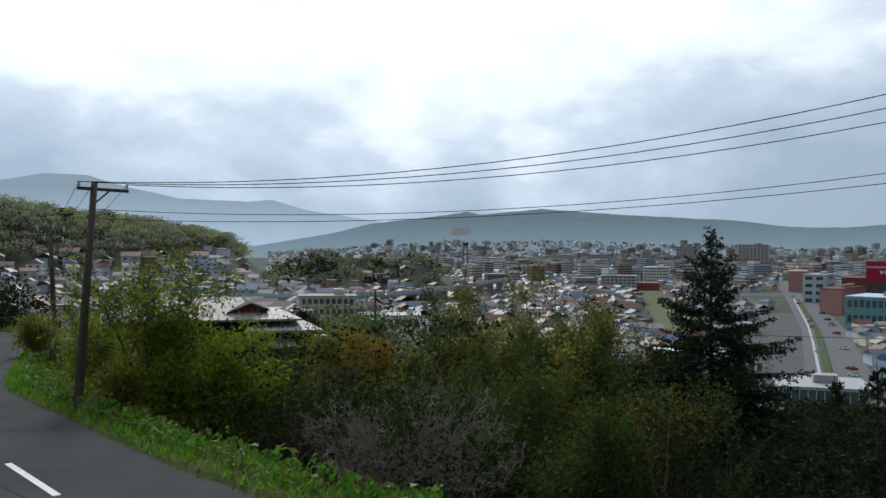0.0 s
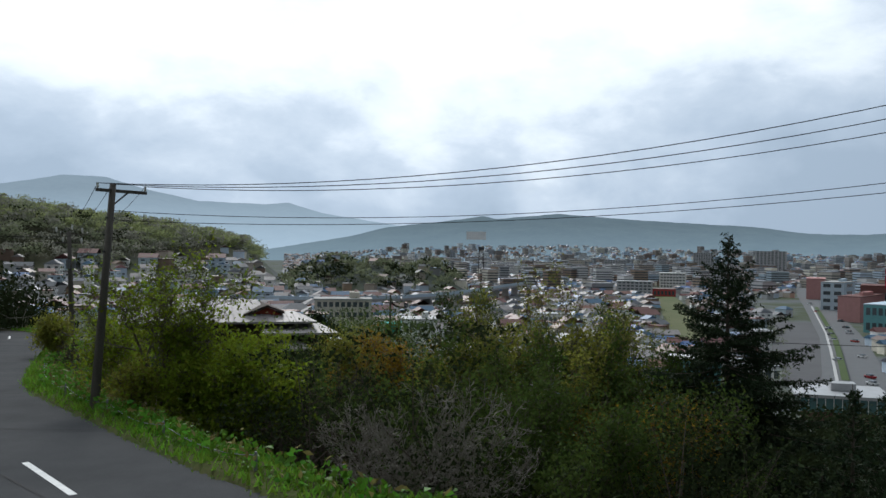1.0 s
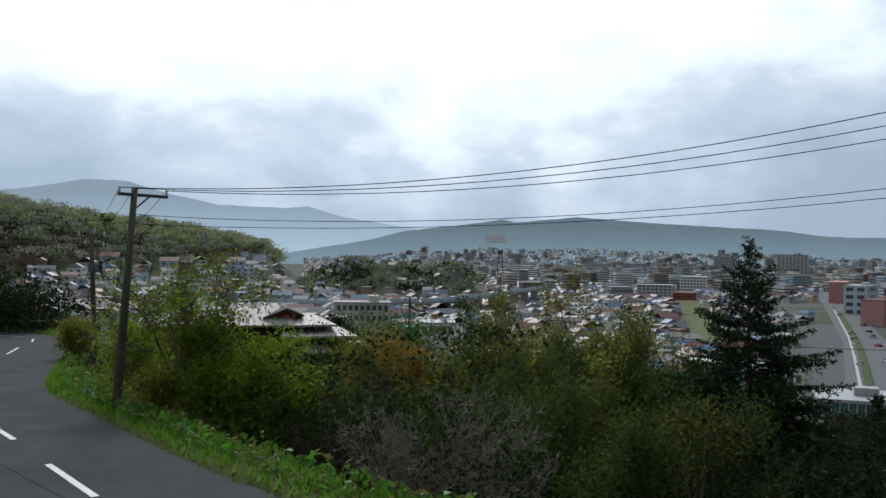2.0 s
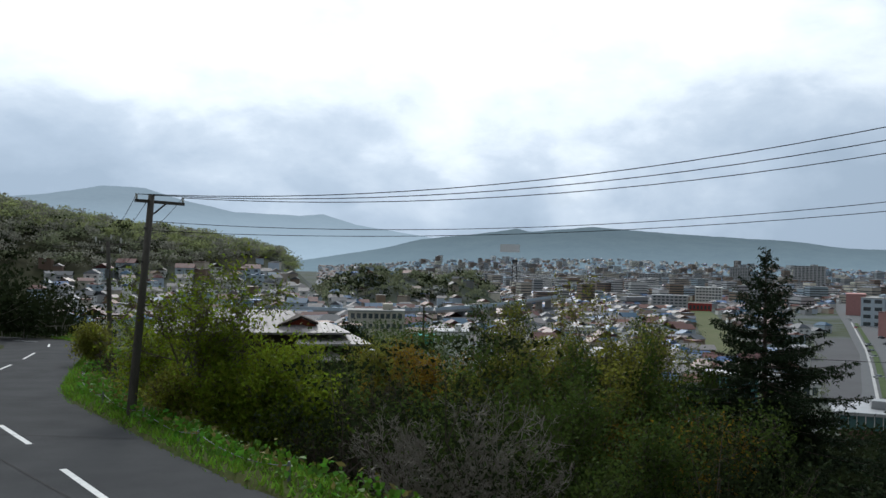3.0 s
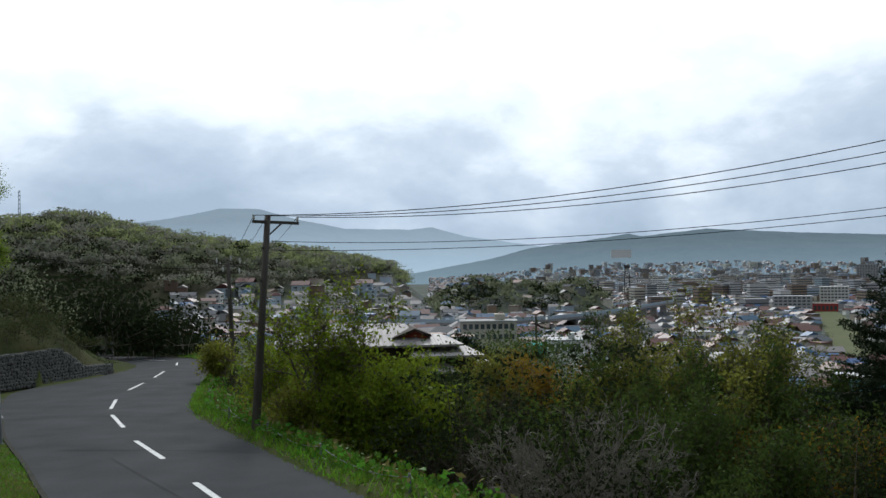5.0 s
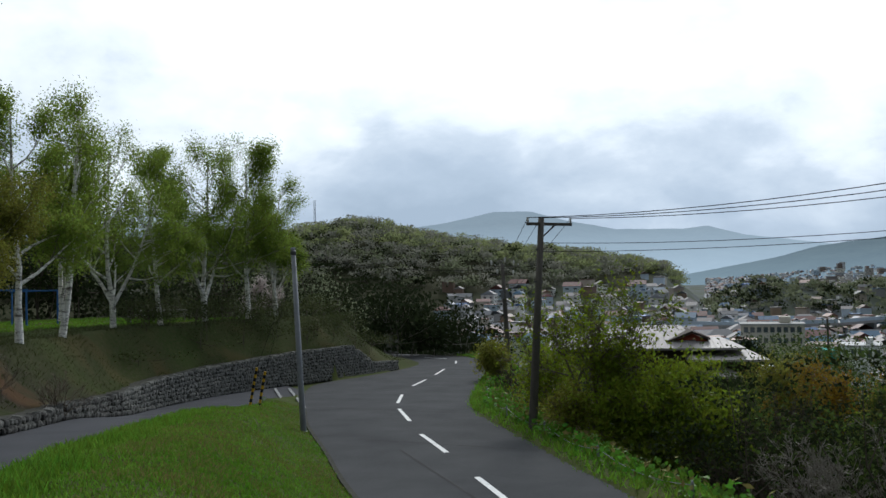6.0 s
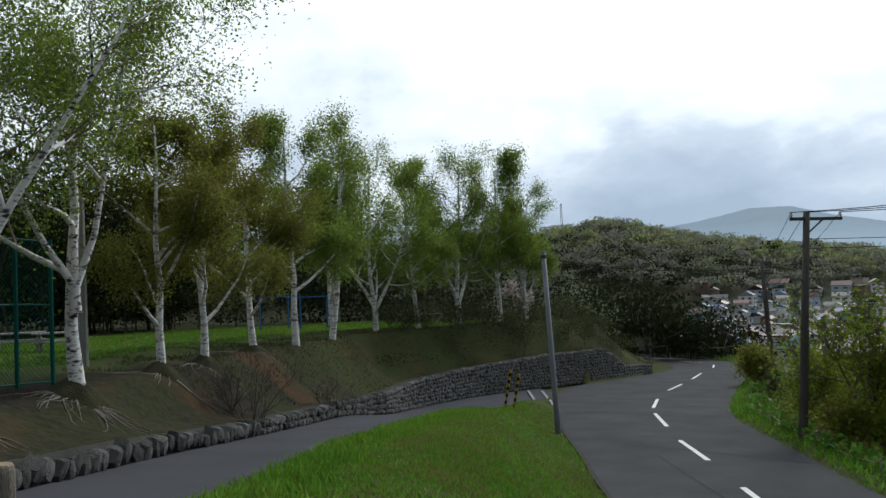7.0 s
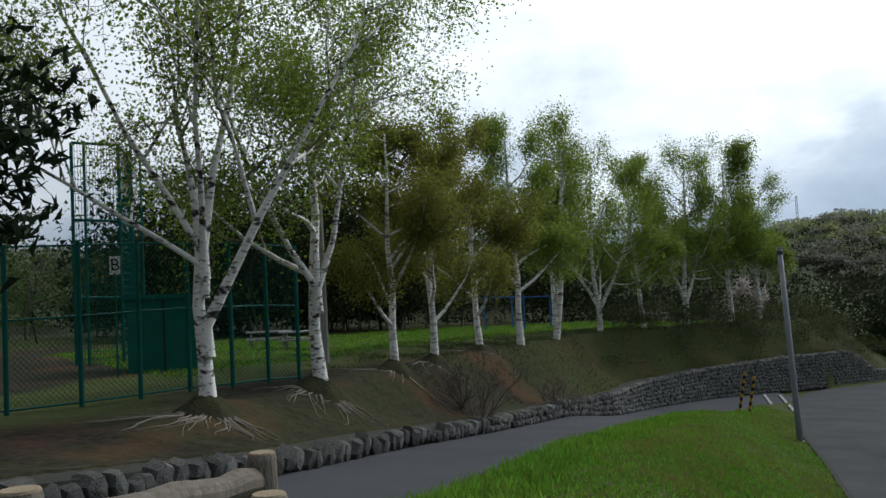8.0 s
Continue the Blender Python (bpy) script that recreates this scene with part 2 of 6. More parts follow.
def ripple(x, y, s, seed=0.0):
    """A cheap rolling noise between about -1 and 1."""
    x, y = np.asarray(x, float) / s + seed, np.asarray(y, float) / s - seed * 1.7
    return 0.35 * (np.sin(x + 1.3 * np.sin(0.7 * y)) + np.sin(1.31 * y + 1.1 * np.sin(0.9 * x + 2)) + 0.6 * np.sin(2.3 * x + 1.9 * y + 0.7) + 0.5 * np.sin(3.7 * y - 3.1 * x + np.sin(x)))


def lawn(x, y):
    return np.interp(y, (8, 18, 22, 34, 44, 50, 62), (0, -0.33, -0.48, -0.74, -0.96, -1.04, -1.1)) + 0.04 * ripple(x, y, 3.0)


def bump_at(x, y, bearing, dist, wide, long, height):
    """A rounded hill across the line of sight."""
    b = radians(bearing)
    cx, cy = -math.sin(b), math.cos(b)
    along, side = x * cx + y * cy - dist, x * cy - y * cx
    return height * np.exp(-((along / long) ** 2)) * np.exp(-((side / wide) ** 2))


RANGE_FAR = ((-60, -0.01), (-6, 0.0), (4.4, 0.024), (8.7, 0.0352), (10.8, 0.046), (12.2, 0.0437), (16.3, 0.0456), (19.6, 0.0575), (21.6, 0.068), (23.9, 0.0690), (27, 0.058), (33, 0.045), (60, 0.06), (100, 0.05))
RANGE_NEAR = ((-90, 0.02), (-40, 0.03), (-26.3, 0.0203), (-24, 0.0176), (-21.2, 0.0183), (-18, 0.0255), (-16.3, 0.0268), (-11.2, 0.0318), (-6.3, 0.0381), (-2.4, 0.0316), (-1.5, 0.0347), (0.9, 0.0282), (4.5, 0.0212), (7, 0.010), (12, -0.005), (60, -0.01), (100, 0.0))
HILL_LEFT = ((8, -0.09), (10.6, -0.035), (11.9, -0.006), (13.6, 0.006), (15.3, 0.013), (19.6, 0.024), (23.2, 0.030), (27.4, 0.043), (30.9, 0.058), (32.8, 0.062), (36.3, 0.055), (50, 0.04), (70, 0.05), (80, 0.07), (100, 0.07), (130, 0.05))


def far_ground(x, y):
    x, y = np.asarray(x, float), np.asarray(y, float)
    d = np.hypot(x, y) + 1e-6
    b = np.degrees(np.arctan2(-x, y))
    right = np.interp(d, (0, 40, 60, 100, 150, 250, 320, 3000, 3600), (-8, -14, -17, -24, -32, -44, -45, -45, -45))
    left = np.interp(d, (0, 40, 70, 95, 150, 250, 340, 500, 800, 3000, 3600), (-8, -10, -9.5, -10.5, -16, -24, -30, -36, -44, -45, -45))
    k = smooth(-6, 7, b)
    z = right * (1 - k) + left * k
    z = z + 1.2 * ripple(x, y, 60) * smooth(120, 300, d)
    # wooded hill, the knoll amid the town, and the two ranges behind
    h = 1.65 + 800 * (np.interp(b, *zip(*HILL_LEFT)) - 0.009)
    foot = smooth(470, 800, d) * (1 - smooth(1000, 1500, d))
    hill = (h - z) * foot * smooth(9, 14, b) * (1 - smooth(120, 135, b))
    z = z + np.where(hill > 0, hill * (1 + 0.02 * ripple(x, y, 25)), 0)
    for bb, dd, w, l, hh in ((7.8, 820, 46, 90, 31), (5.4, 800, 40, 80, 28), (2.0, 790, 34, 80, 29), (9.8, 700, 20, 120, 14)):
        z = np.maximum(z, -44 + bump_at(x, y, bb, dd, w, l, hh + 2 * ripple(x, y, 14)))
    return z


def wall_rise(y):
    """Height of the stone facing over the paving along the kerb line."""
    return np.interp(y, (-20, 12, 17, 24, 32, 39, 46, 53, 56, 70), (0.30, 0.30, 0.38, 0.75, 1.35, 1.65, 2.0, 2.2, 0.9, 0.35))


def ground(x, y):
    x, y = np.asarray(x, float), np.asarray(y, float)
    d = np.hypot(x, y)
    dr, rx, ry = away(EDGE_R, x, y)
    dl, lx, ly = away(EDGE_L, x, y)
    dk, kx, ky = away(KERB, x, y)
    dn, nx, ny = away(PATH_N, x, y)
    far = far_ground(x, y)
    # slope below the road
    out = -dr
    verge = z_road(rx, ry) + 0.06 + 0.05 * ripple(x, y, 0.9)
    drop = verge - 0.62 * np.clip(out - 1.3, 0, None) + 0.25 * ripple(x, y, 2.6) * smooth(1.0, 4, out)
    low = np.where(drop > far, drop, far)
    low = np.where(out < 1.3, verge, low)
    # bank and lawn above the kerb
    base = np.where(ky < 34, z_path(kx, ky), z_road(kx, ky)) + wall_rise(ky)
    wide = np.interp(ky, (0, 6, 14, 24, 40, 60, 75), (1.9, 2.0, 2.2, 2.6, 2.5, 4.5, 12))
    rise = smooth(0, 1, np.clip(dk - 0.6, 0, None) / wide)
    top = lawn(x, y)
    beyond = smooth(58, 95, np.hypot(kx, ky)) * smooth(0, 20, dk)
    high = base * (1 - rise) + top * rise + 0.07 * ripple(x, y, 0.8) * smooth(0.3, 1.5, dk)
    high = high * (1 - beyond) + far * beyond
    away_far = smooth(90, 150, d)
    high = high * (1 - away_far) + far * away_far
    # island between path and road
    a, c = np.clip(-dn, 0, None), np.clip(dl, 0, None)
    w = smooth(0, 1, a / (a + c + 1e-6)) * 0.75 + 0.25 * a / (a + c + 1e-6)
    isle = (z_path(nx, ny) + 0.05) * (1 - w) + (z_road(lx, ly) + 0.07) * w
    isle = isle + 0.55 * np.sin(np.pi * np.clip(w, 0, 1)) * smooth(0, 6, a + c) + 0.03 * ripple(x, y, 0.7) + 0.45 * np.exp(-((d / 3.2) ** 2))
    z = np.where(dr < 0, low, np.where(dk > 0.6, high, np.where(dl < 0, z_road(x, y) - 0.12, np.where(dn > 0, np.where(y < 34, z_path(x, y), z_road(x, y)) - 0.12, isle))))
    past = (ny > 31.2) & (dn > 0) & (dl > 0) & (dk < 0.6)
    z = np.where((dr > 0) & past, z_path(x, y) - 0.12, z)
    behind = smooth(-8, -25, y) * smooth(-30, -10, x)
    z = z * (1 - behind) + behind * 0.3
    k = smooth(95, 130, d)
    return z * (1 - k) + far * k


def gz(x, y):
    return float(ground(np.array([x]), np.array([y]))[0])


def at_bearing(b, d):
    return -d * math.sin(radians(b)), d * math.cos(radians(b))


def put(b, d, sink=0.0):
    x, y = at_bearing(b, d)
    return x, y, gz(x, y) - sink


# ---- helpers for meshes ----
def mesh_ob(name, verts, faces, material, parent=None, label="", smooth_it=False):
    me = bpy.data.meshes.new(name)
    me.from_pydata([tuple(v) for v in verts], [], faces)
    for m in (material if isinstance(material, (list, tuple)) else (material,)):
        me.materials.append(m)
    if smooth_it:
        me.polygons.foreach_set("use_smooth", [True] * len(me.polygons))
    me.update()
    ob = new(name, me)
    if parent:
        ob.parent = parent
    if label:
        ob["label"] = label
    return ob


def thing(name, m, label, category, group="", kind=""):
    ob = new(name)
    ob.matrix_world = m
    ob.empty_display_size = 0.2
    return tagged(ob, label, category, group, kind)


class Geo:
    """Collects vertices and faces."""

    def __init__(self):
        self.v, self.f = [], []

    def box(self, c, s, rz=0.0, taper=1.0):
        i = len(self.v)
        co, si = math.cos(rz), math.sin(rz)
        for z in (-0.5, 0.5):
            k = taper if z > 0 else 1
            for x, y in ((-0.5, -0.5), (0.5, -0.5), (0.5, 0.5), (-0.5, 0.5)):
                px, py = x * s[0] * k, y * s[1] * k
                self.v.append((c[0] + co * px - si * py, c[1] + si * px + co * py, c[2] + z * s[2]))
        for f in ((0, 3, 2, 1), (4, 5, 6, 7), (0, 1, 5, 4), (1, 2, 6, 5), (2, 3, 7, 6), (3, 0, 4, 7)):
            self.f.append(tuple(i + k for k in f))
        return self

    def tube(self, pts, radii, sides=6, cap=True):
        i0 = len(self.v)
        pts = [Vector(p) for p in pts]
        ref = None
        for k, p in enumerate(pts):
            t = (pts[min(k + 1, len(pts) - 1)] - pts[max(k - 1, 0)])
            t = t.normalized() if t.length > 1e-9 else Vector((0, 0, 1))
            if ref is None:
                ref = t.orthogonal().normalized()
            ref = (ref - t * ref.dot(t))
            ref = ref.normalized() if ref.length > 1e-6 else t.orthogonal().normalized()
            o = t.cross(ref)
            r = radii[k] if isinstance(radii, (list, tuple)) else radii
            for j in range(sides):
                a = 2 * math.pi * j / sides
                self.v.append(p + (ref * math.cos(a) + o * math.sin(a)) * r)
        for k in range(len(pts) - 1):
            for j in range(sides):
                a, b = i0 + k * sides + j, i0 + k * sides + (j + 1) % sides
                self.f.append((a, b, b + sides, a + sides))
        if cap:
            self.f.append(tuple(i0 + j for j in reversed(range(sides))))
            e = i0 + (len(pts) - 1) * sides
            self.f.append(tuple(e + j for j in range(sides)))
        return self

    def quad(self, a, b, c, d):
        i = len(self.v)
        self.v += [a, b, c, d]
        self.f.append((i, i + 1, i + 2, i + 3))
        return self

    def ob(self, name, material, parent=None, label="", smooth_it=False):
        return mesh_ob(name, self.v, self.f, material, parent, label, smooth_it)


def leaf_cloud(name, centres, size, material, parent=None, rng=None, label="", long=1.5, droop=0.0, corners=4):
    """Many small leaves, joined into one mesh: folded ones with four corners, plain ones with three."""
    rng = rng or np.random.default_rng(1)
    c = np.asarray(centres, float).reshape(-1, 3)
    n = len(c)
    u = rng.normal(size=(n, 3))
    u[:, 2] -= droop
    u /= np.linalg.norm(u, axis=1)[:, None]
    w = np.cross(u, rng.normal(size=(n, 3)))
    w /= np.linalg.norm(w, axis=1)[:, None] + 1e-9
    s = size * rng.uniform(0.6, 1.35, n)[:, None]
    fold = np.cross(u, w) * s * 0.18
    if corners == 4:
        v = np.stack([c - u * s * long / 2, c + w * s / 2 + fold, c + u * s * long / 2, c - w * s / 2 + fold], 1).reshape(-1, 3)
    else:
        v = np.stack([c - u * s * long / 2 + w * s * 0.45, c - u * s * long * 0.2 - w * s * 0.65, c + u * s * long * 0.75], 1).reshape(-1, 3)
    i = np.arange(n) * corners
    f = np.stack([i + k for k in range(corners)], 1)
    me = bpy.data.meshes.new(name)
    me.vertices.add(corners * n)
    me.vertices.foreach_set("co", v.astype(np.float32).ravel())
    me.loops.add(corners * n)
    me.loops.foreach_set("vertex_index", f.ravel().astype(np.int32))
    me.polygons.add(n)
    me.polygons.foreach_set("loop_start", i.astype(np.int32))
    me.materials.append(material)
    me.update(calc_edges=True)
    ob = new(name, me)
    if parent:
        ob.parent = parent
    if label:
        ob["label"] = label
    return ob


# ---- the ground: one sheet to the horizon ----
def ground_material():
    m = bpy.data.materials.new("ground_cover")
    m.use_nodes = True
    N, L = m.node_tree.nodes, m.node_tree.links
    p = N["Principled BSDF"]
    p.inputs["Roughness"].default_value, p.inputs["Specular IOR Level"].default_value = 0.95, 0.02
    co = N.new("ShaderNodeTexCoord")

    def noise_at(scale, detail=6):
        n = N.new("ShaderNodeTexNoise")
        n.inputs["Scale"].default_value, n.inputs["Detail"].default_value = scale, detail
        L.new(co.outputs["Object"], n.inputs["Vector"])
        return n.outputs[0]

    def mix(fac, a, b):
        n = N.new("ShaderNodeMix")
        n.data_type = "RGBA"
        for s, v in ((0, fac), (6, a), (7, b)):
            if isinstance(v, tuple):
                n.inputs[s].default_value = (*v, 1)
            else:
                L.new(v, n.inputs[s])
        return n.outputs[2]

    def band(src, lo, hi):
        n = N.new("ShaderNodeMapRange")
        n.inputs[1].default_value, n.inputs[2].default_value = lo, hi
        L.new(src, n.inputs[0])
        return n.outputs[0]

    fine, mid = noise_at(7), noise_at(0.35)
    att = N.new("ShaderNodeAttribute")
    att.attribute_name = "cover"
    sep = N.new("ShaderNodeSeparateColor")
    L.new(att.outputs["Color"], sep.inputs[0])
    grass = mix(band(mid, 0.35, 0.65), (0.04, 0.068, 0.015), (0.062, 0.074, 0.025))
    grass = mix(band(fine, 0.4, 0.8), grass, (0.08, 0.075, 0.038))
    # dark leaf litter, deepened further to hold the birches' shade on the bank
    soil = mix(band(fine, 0.3, 0.7), (0.016, 0.0145, 0.012), (0.043, 0.036, 0.028))
    red = mix(band(mid, 0.52, 0.66), soil, (0.07, 0.038, 0.024))
    town = mix(band(noise_at(0.03), 0.4, 0.6), (0.13, 0.14, 0.145), (0.085, 0.10, 0.065))
    wood = mix(band(noise_at(0.06), 0.35, 0.65), (0.03, 0.033, 0.018), (0.055, 0.055, 0.033))
    c = mix(sep.outputs[0], grass, red)
    c = mix(sep.outputs[1], c, town)
    c = mix(sep.outputs[2], c, wood)
    L.new(c, p.inputs["Base Color"])
    bn = N.new("ShaderNodeBump")
    bn.inputs["Strength"].default_value, bn.inputs["Distance"].default_value = 0.7, 0.06
    L.new(fine, bn.inputs["Height"])
    L.new(bn.outputs[0], p.inputs["Normal"])
    return m


def build_ground():
    bear = np.concatenate([np.arange(-40, 96, 0.45), np.arange(96, 320, 4.0)])
    rad = 0.6 * np.exp(np.arange(0, 1, 1 / 470.0) * math.log(4850 / 0.6))
    B, D = np.meshgrid(np.radians(bear), rad)
    X, Y = -D * np.sin(B), D * np.cos(B)
    Z = ground(X, Y)
    nr, nb = X.shape
    v = np.stack([X, Y, Z], 2).reshape(-1, 3)
    j = np.arange(nb)
    i = np.arange(nr - 1)[:, None]
    f = np.stack([i * nb + j, i * nb + (j + 1) % nb, (i + 1) * nb + (j + 1) % nb, (i + 1) * nb + j], 2).reshape(-1, 4)
    f = f[:, ::-1]
    verts, faces = list(map(tuple, v)), [tuple(map(int, q)) for q in f]
    c = len(verts)
    verts.append((0, 0, gz(0, 0)))
    faces += [(c, k, (k + 1) % nb) for k in range(nb)]
    ob = mesh_ob("ground", verts, faces, ground_material(), smooth_it=True)
    bearing = np.degrees(B)
    dk = away(KERB, X, Y)[0]
    ky = away(KERB, X, Y)[2]
    soil = smooth(0.1, 0.8, dk) * (1 - smooth(3.5, 5.5, dk)) * (1 - smooth(58, 66, ky)) * smooth(-14, -4, Y) * (0.78 + 0.3 * ripple(X, Y, 1.1))
    pitch = smooth(8.5, 9.5, dk) * (1 - smooth(26, 30, dk)) * (1 - smooth(8, 12, Y)) * 0.9
    dr = away(EDGE_R, X, Y)[0]
    thicket = smooth(2.0, 5, -dr) * (1 - smooth(70, 110, D))
    soil = soil * (1 - 0.55 * smooth(18, 28, ky))
    soil = np.clip(np.maximum(np.maximum(soil, pitch), 0.75 * thicket), 0, 1)
    town = smooth(110, 170, D) * (1 - smooth(2600, 3300, D))
    wood = np.clip(smooth(60, 95, D) * smooth(22, 27, bearing) + smooth(600, 680, D) * (1 - smooth(1300, 1500, D)) * smooth(12.5, 15.5, bearing) , 0, 1)
    col = np.stack([soil, town, wood, np.ones_like(soil)], 2).reshape(-1, 4)
    col = np.vstack([col, [[0, 0, 0, 1]]])
    lay = ob.data.attributes.new("cover", "FLOAT_COLOR", "POINT")
    lay.data.foreach_set("color", col.astype(np.float32).ravel())
    return tagged(ob, "grassy hillside running down to a built-up valley", "ground", kind="structure")


build_ground()


def resample(poly, step):
    seg = np.hypot(*np.diff(poly, axis=0).T)
    s = np.concatenate([[0], np.cumsum(seg)])
    # rounded corners by a short running mean
    t = np.arange(0, s[-1], step)
    x, y = np.interp(t, s, poly[:, 0]), np.interp(t, s, poly[:, 1])
    k = max(1, int(2.5 / step))
    ker = np.ones(2 * k + 1) / (2 * k + 1)
    xs, ys = np.convolve(np.pad(x, k, "edge"), ker, "valid"), np.convolve(np.pad(y, k, "edge"), ker, "valid")
    return np.stack([xs, ys], 1)


def strip(name, left, right, height, lift, material, label, category, n=220, cross=9, crown=0.0):
    a, b = resample(left, 0.5), resample(right, 0.5)
    ta, tb = np.linspace(0, 1, len(a)), np.linspace(0, 1, len(b))
    t = np.linspace(0, 1, n)
    A = np.stack([np.interp(t, ta, a[:, k]) for k in (0, 1)], 1)
    Bq = np.stack([np.interp(t, tb, b[:, k]) for k in (0, 1)], 1)
    g = Geo()
    for i in range(n):
        for j in range(cross):
            u = j / (cross - 1)
            x, y = A[i] * (1 - u) + Bq[i] * u
            g.v.append((x, y, float(height(x, y)) + lift + crown * math.sin(math.pi * u)))
    for i in range(n - 1):
        for j in range(cross - 1):
            k = i * cross + j
            g.f.append((k, k + 1, k + 1 + cross, k + cross))
    ob = g.ob(name, material, smooth_it=True)
    return tagged(ob, label, category, kind="structure")


strip("road", EDGE_L, EDGE_R, z_road, 0.0, M_ASPHALT, "worn grey asphalt road winding downhill with a dashed centre line", "road", crown=0.04)
strip("pavement", KERB[:11], np.vstack([PATH_N, [(-27.2, 34.5), (-30.5, 42)]]), z_path, -0.02, M_PATH, "smooth grey asphalt footpath joining the road", "path")


def dash(a, b, width=0.15, name="road_marking", label="white painted dash on the centre of the road"):
    ax, ay = a
    bx, by = b
    l = math.hypot(bx - ax, by - ay)
    nx, ny = -(by - ay) / l * width / 2, (bx - ax) / l * width / 2
    g = Geo()
    n = 6
    for i in range(n + 1):
        x, y = ax + (bx - ax) * i / n, ay + (by - ay) * i / n
        for s in (-1, 1):
            g.v.append((x + s * nx, y + s * ny, float(z_road(x, y)) + 0.047))
    for i in range(n):
        g.f.append((2 * i, 2 * i + 1, 2 * i + 3, 2 * i + 2))
    return tagged(g.ob(name, M_PAINT), label, "road marking", "centre line dashes" if "dash" in label else "", "structure")


for a, b in (((-9.4, 19.4), (-7.0, 16.3)), ((-4.4, 13.2), (-2.0, 10.1)), ((-14.6, 26.1), (-11.9, 22.7)), ((-19.7, 33.4), (-16.9, 29.4)), ((-23.3, 39.9), (-21.1, 35.7)), ((-27.5, 50.2), (-25.7, 45.3)), ((-31.9, 61.3), (-29.3, 54.9)), ((-36.9, 73.3), (-34.8, 69.0)), ((-43.9, 80.2), (-40.2, 77.7))):
    dash(a, b)
M_SEAM = mat("tar_seam", (0.018, 0.018, 0.02), (0.03, 0.03, 0.032), 3, 0.8)
for a, b, w in (((-24.2, 33.2), (-15.9, 32.4), 0.07), ((-13.5, 22.8), (-5.0, 13.4), 0.05), ((-31.0, 52.5), (-24.6, 50.8), 0.06), ((-16.2, 24.4), (-9.6, 23.9), 0.05)):
    ob = dash(a, b, w, "road_seam", "thin dark tar seam across the asphalt")
    ob.data.materials.clear()
    ob.data.materials.append(M_SEAM)
for o in (0.0, 0.7):
    ob = dash((-33.3 + o * 1.3, 42.3 + o * 0.2), (-25.0 + o * 1.2, 32.6 + o * 0.2), 0.14, "stop_line", "faded white line across the mouth of the footpath")
    ob.data.materials[0] = M_FADED


# ---- trees ----
def limbs(rng, height, radius, spec):
    """Branch lines of one tree: (points, radii, level), and the places where leaves may sit."""
    out, tips = [], []
    levels = spec.get("levels", 3)

    def shoot(p, d, length, r, level, fork):
        n = spec.get("bends", (6, 4, 3, 2, 1))[min(level, 4)]
        pts, rad = [p.copy()], [r]
        wob = spec.get("wobble", 0.12) * (0.5 if level == 0 else 1)
        step = length / n
        for i in range(n):
            d = (d + Vector(rng.normal(size=3)) * wob + Vector((0, 0, spec.get("up", 0.1) * (0.4 if level == 0 else 1)))).normalized()
            p = p + d * step
            pts.append(p.copy())
            rad.append(max(r * (1 - (i + 1) / n * spec.get("taper", 0.8)), spec.get("thin", 0.004)))
        out.append((pts, rad, level))
        if level >= spec.get("leaf_from", 2):
            for i in range(1, n + 1):
                tips.append((pts[i], step))
        if level >= levels:
            return
        count = spec["kids"][level]
        lo = fork if level == 0 else 0.25
        for k in range(count):
            u = lo + (1 - lo) * (k + rng.uniform(0, 0.9)) / count
            i = min(int(u * n), n - 1)
            q = pts[i].lerp(pts[i + 1], u * n - i)
            base = (pts[i + 1] - pts[i]).normalized()
            side = base.orthogonal().normalized()
            side.rotate(Matrix.Rotation(rng.uniform(0, 2 * math.pi), 3, base))
            ang = radians(rng.uniform(*spec["angle"][min(level, len(spec["angle"]) - 1)]))
            nd = base * math.cos(ang) + side * math.sin(ang)
            ratio = spec["ratio"][min(level, len(spec["ratio"]) - 1)] * rng.uniform(0.75, 1.2) * (1 - spec.get("shrink", 0.45) * (u if level == 0 else u * 0.7))
            rr = max((rad[i] * 0.62), spec.get("thin", 0.004))
            shoot(q, nd, length * ratio, rr, level + 1, 0)

    shoot(Vector((0, 0, 0)), Vector((rng.normal() * 0.04 + spec.get("lean", 0), rng.normal() * 0.04, 1)).normalized(), height * spec.get("stem", 0.85), radius, 0, spec.get("fork", 0.3))
    for az, tilt, ln, r0, z0 in spec.get("stems", ()):
        a, t = radians(az), radians(tilt)
        shoot(Vector((0, 0, z0)), Vector((math.cos(a) * math.sin(t), math.sin(a) * math.sin(t), math.cos(t))), height * ln, radius * r0, 0, 0.25)
    if spec.get("exact"):
        k = height / max(p.z for pts, _, _ in out for p in pts)
        w = k * spec.get("wide", 1.0)
        grow = lambda p: Vector((p.x * w, p.y * w, p.z * k))
        out = [([grow(p) for p in pts], rad, level) for pts, rad, level in out]
        tips = [(grow(p), step) for p, step in tips]
    return out, tips


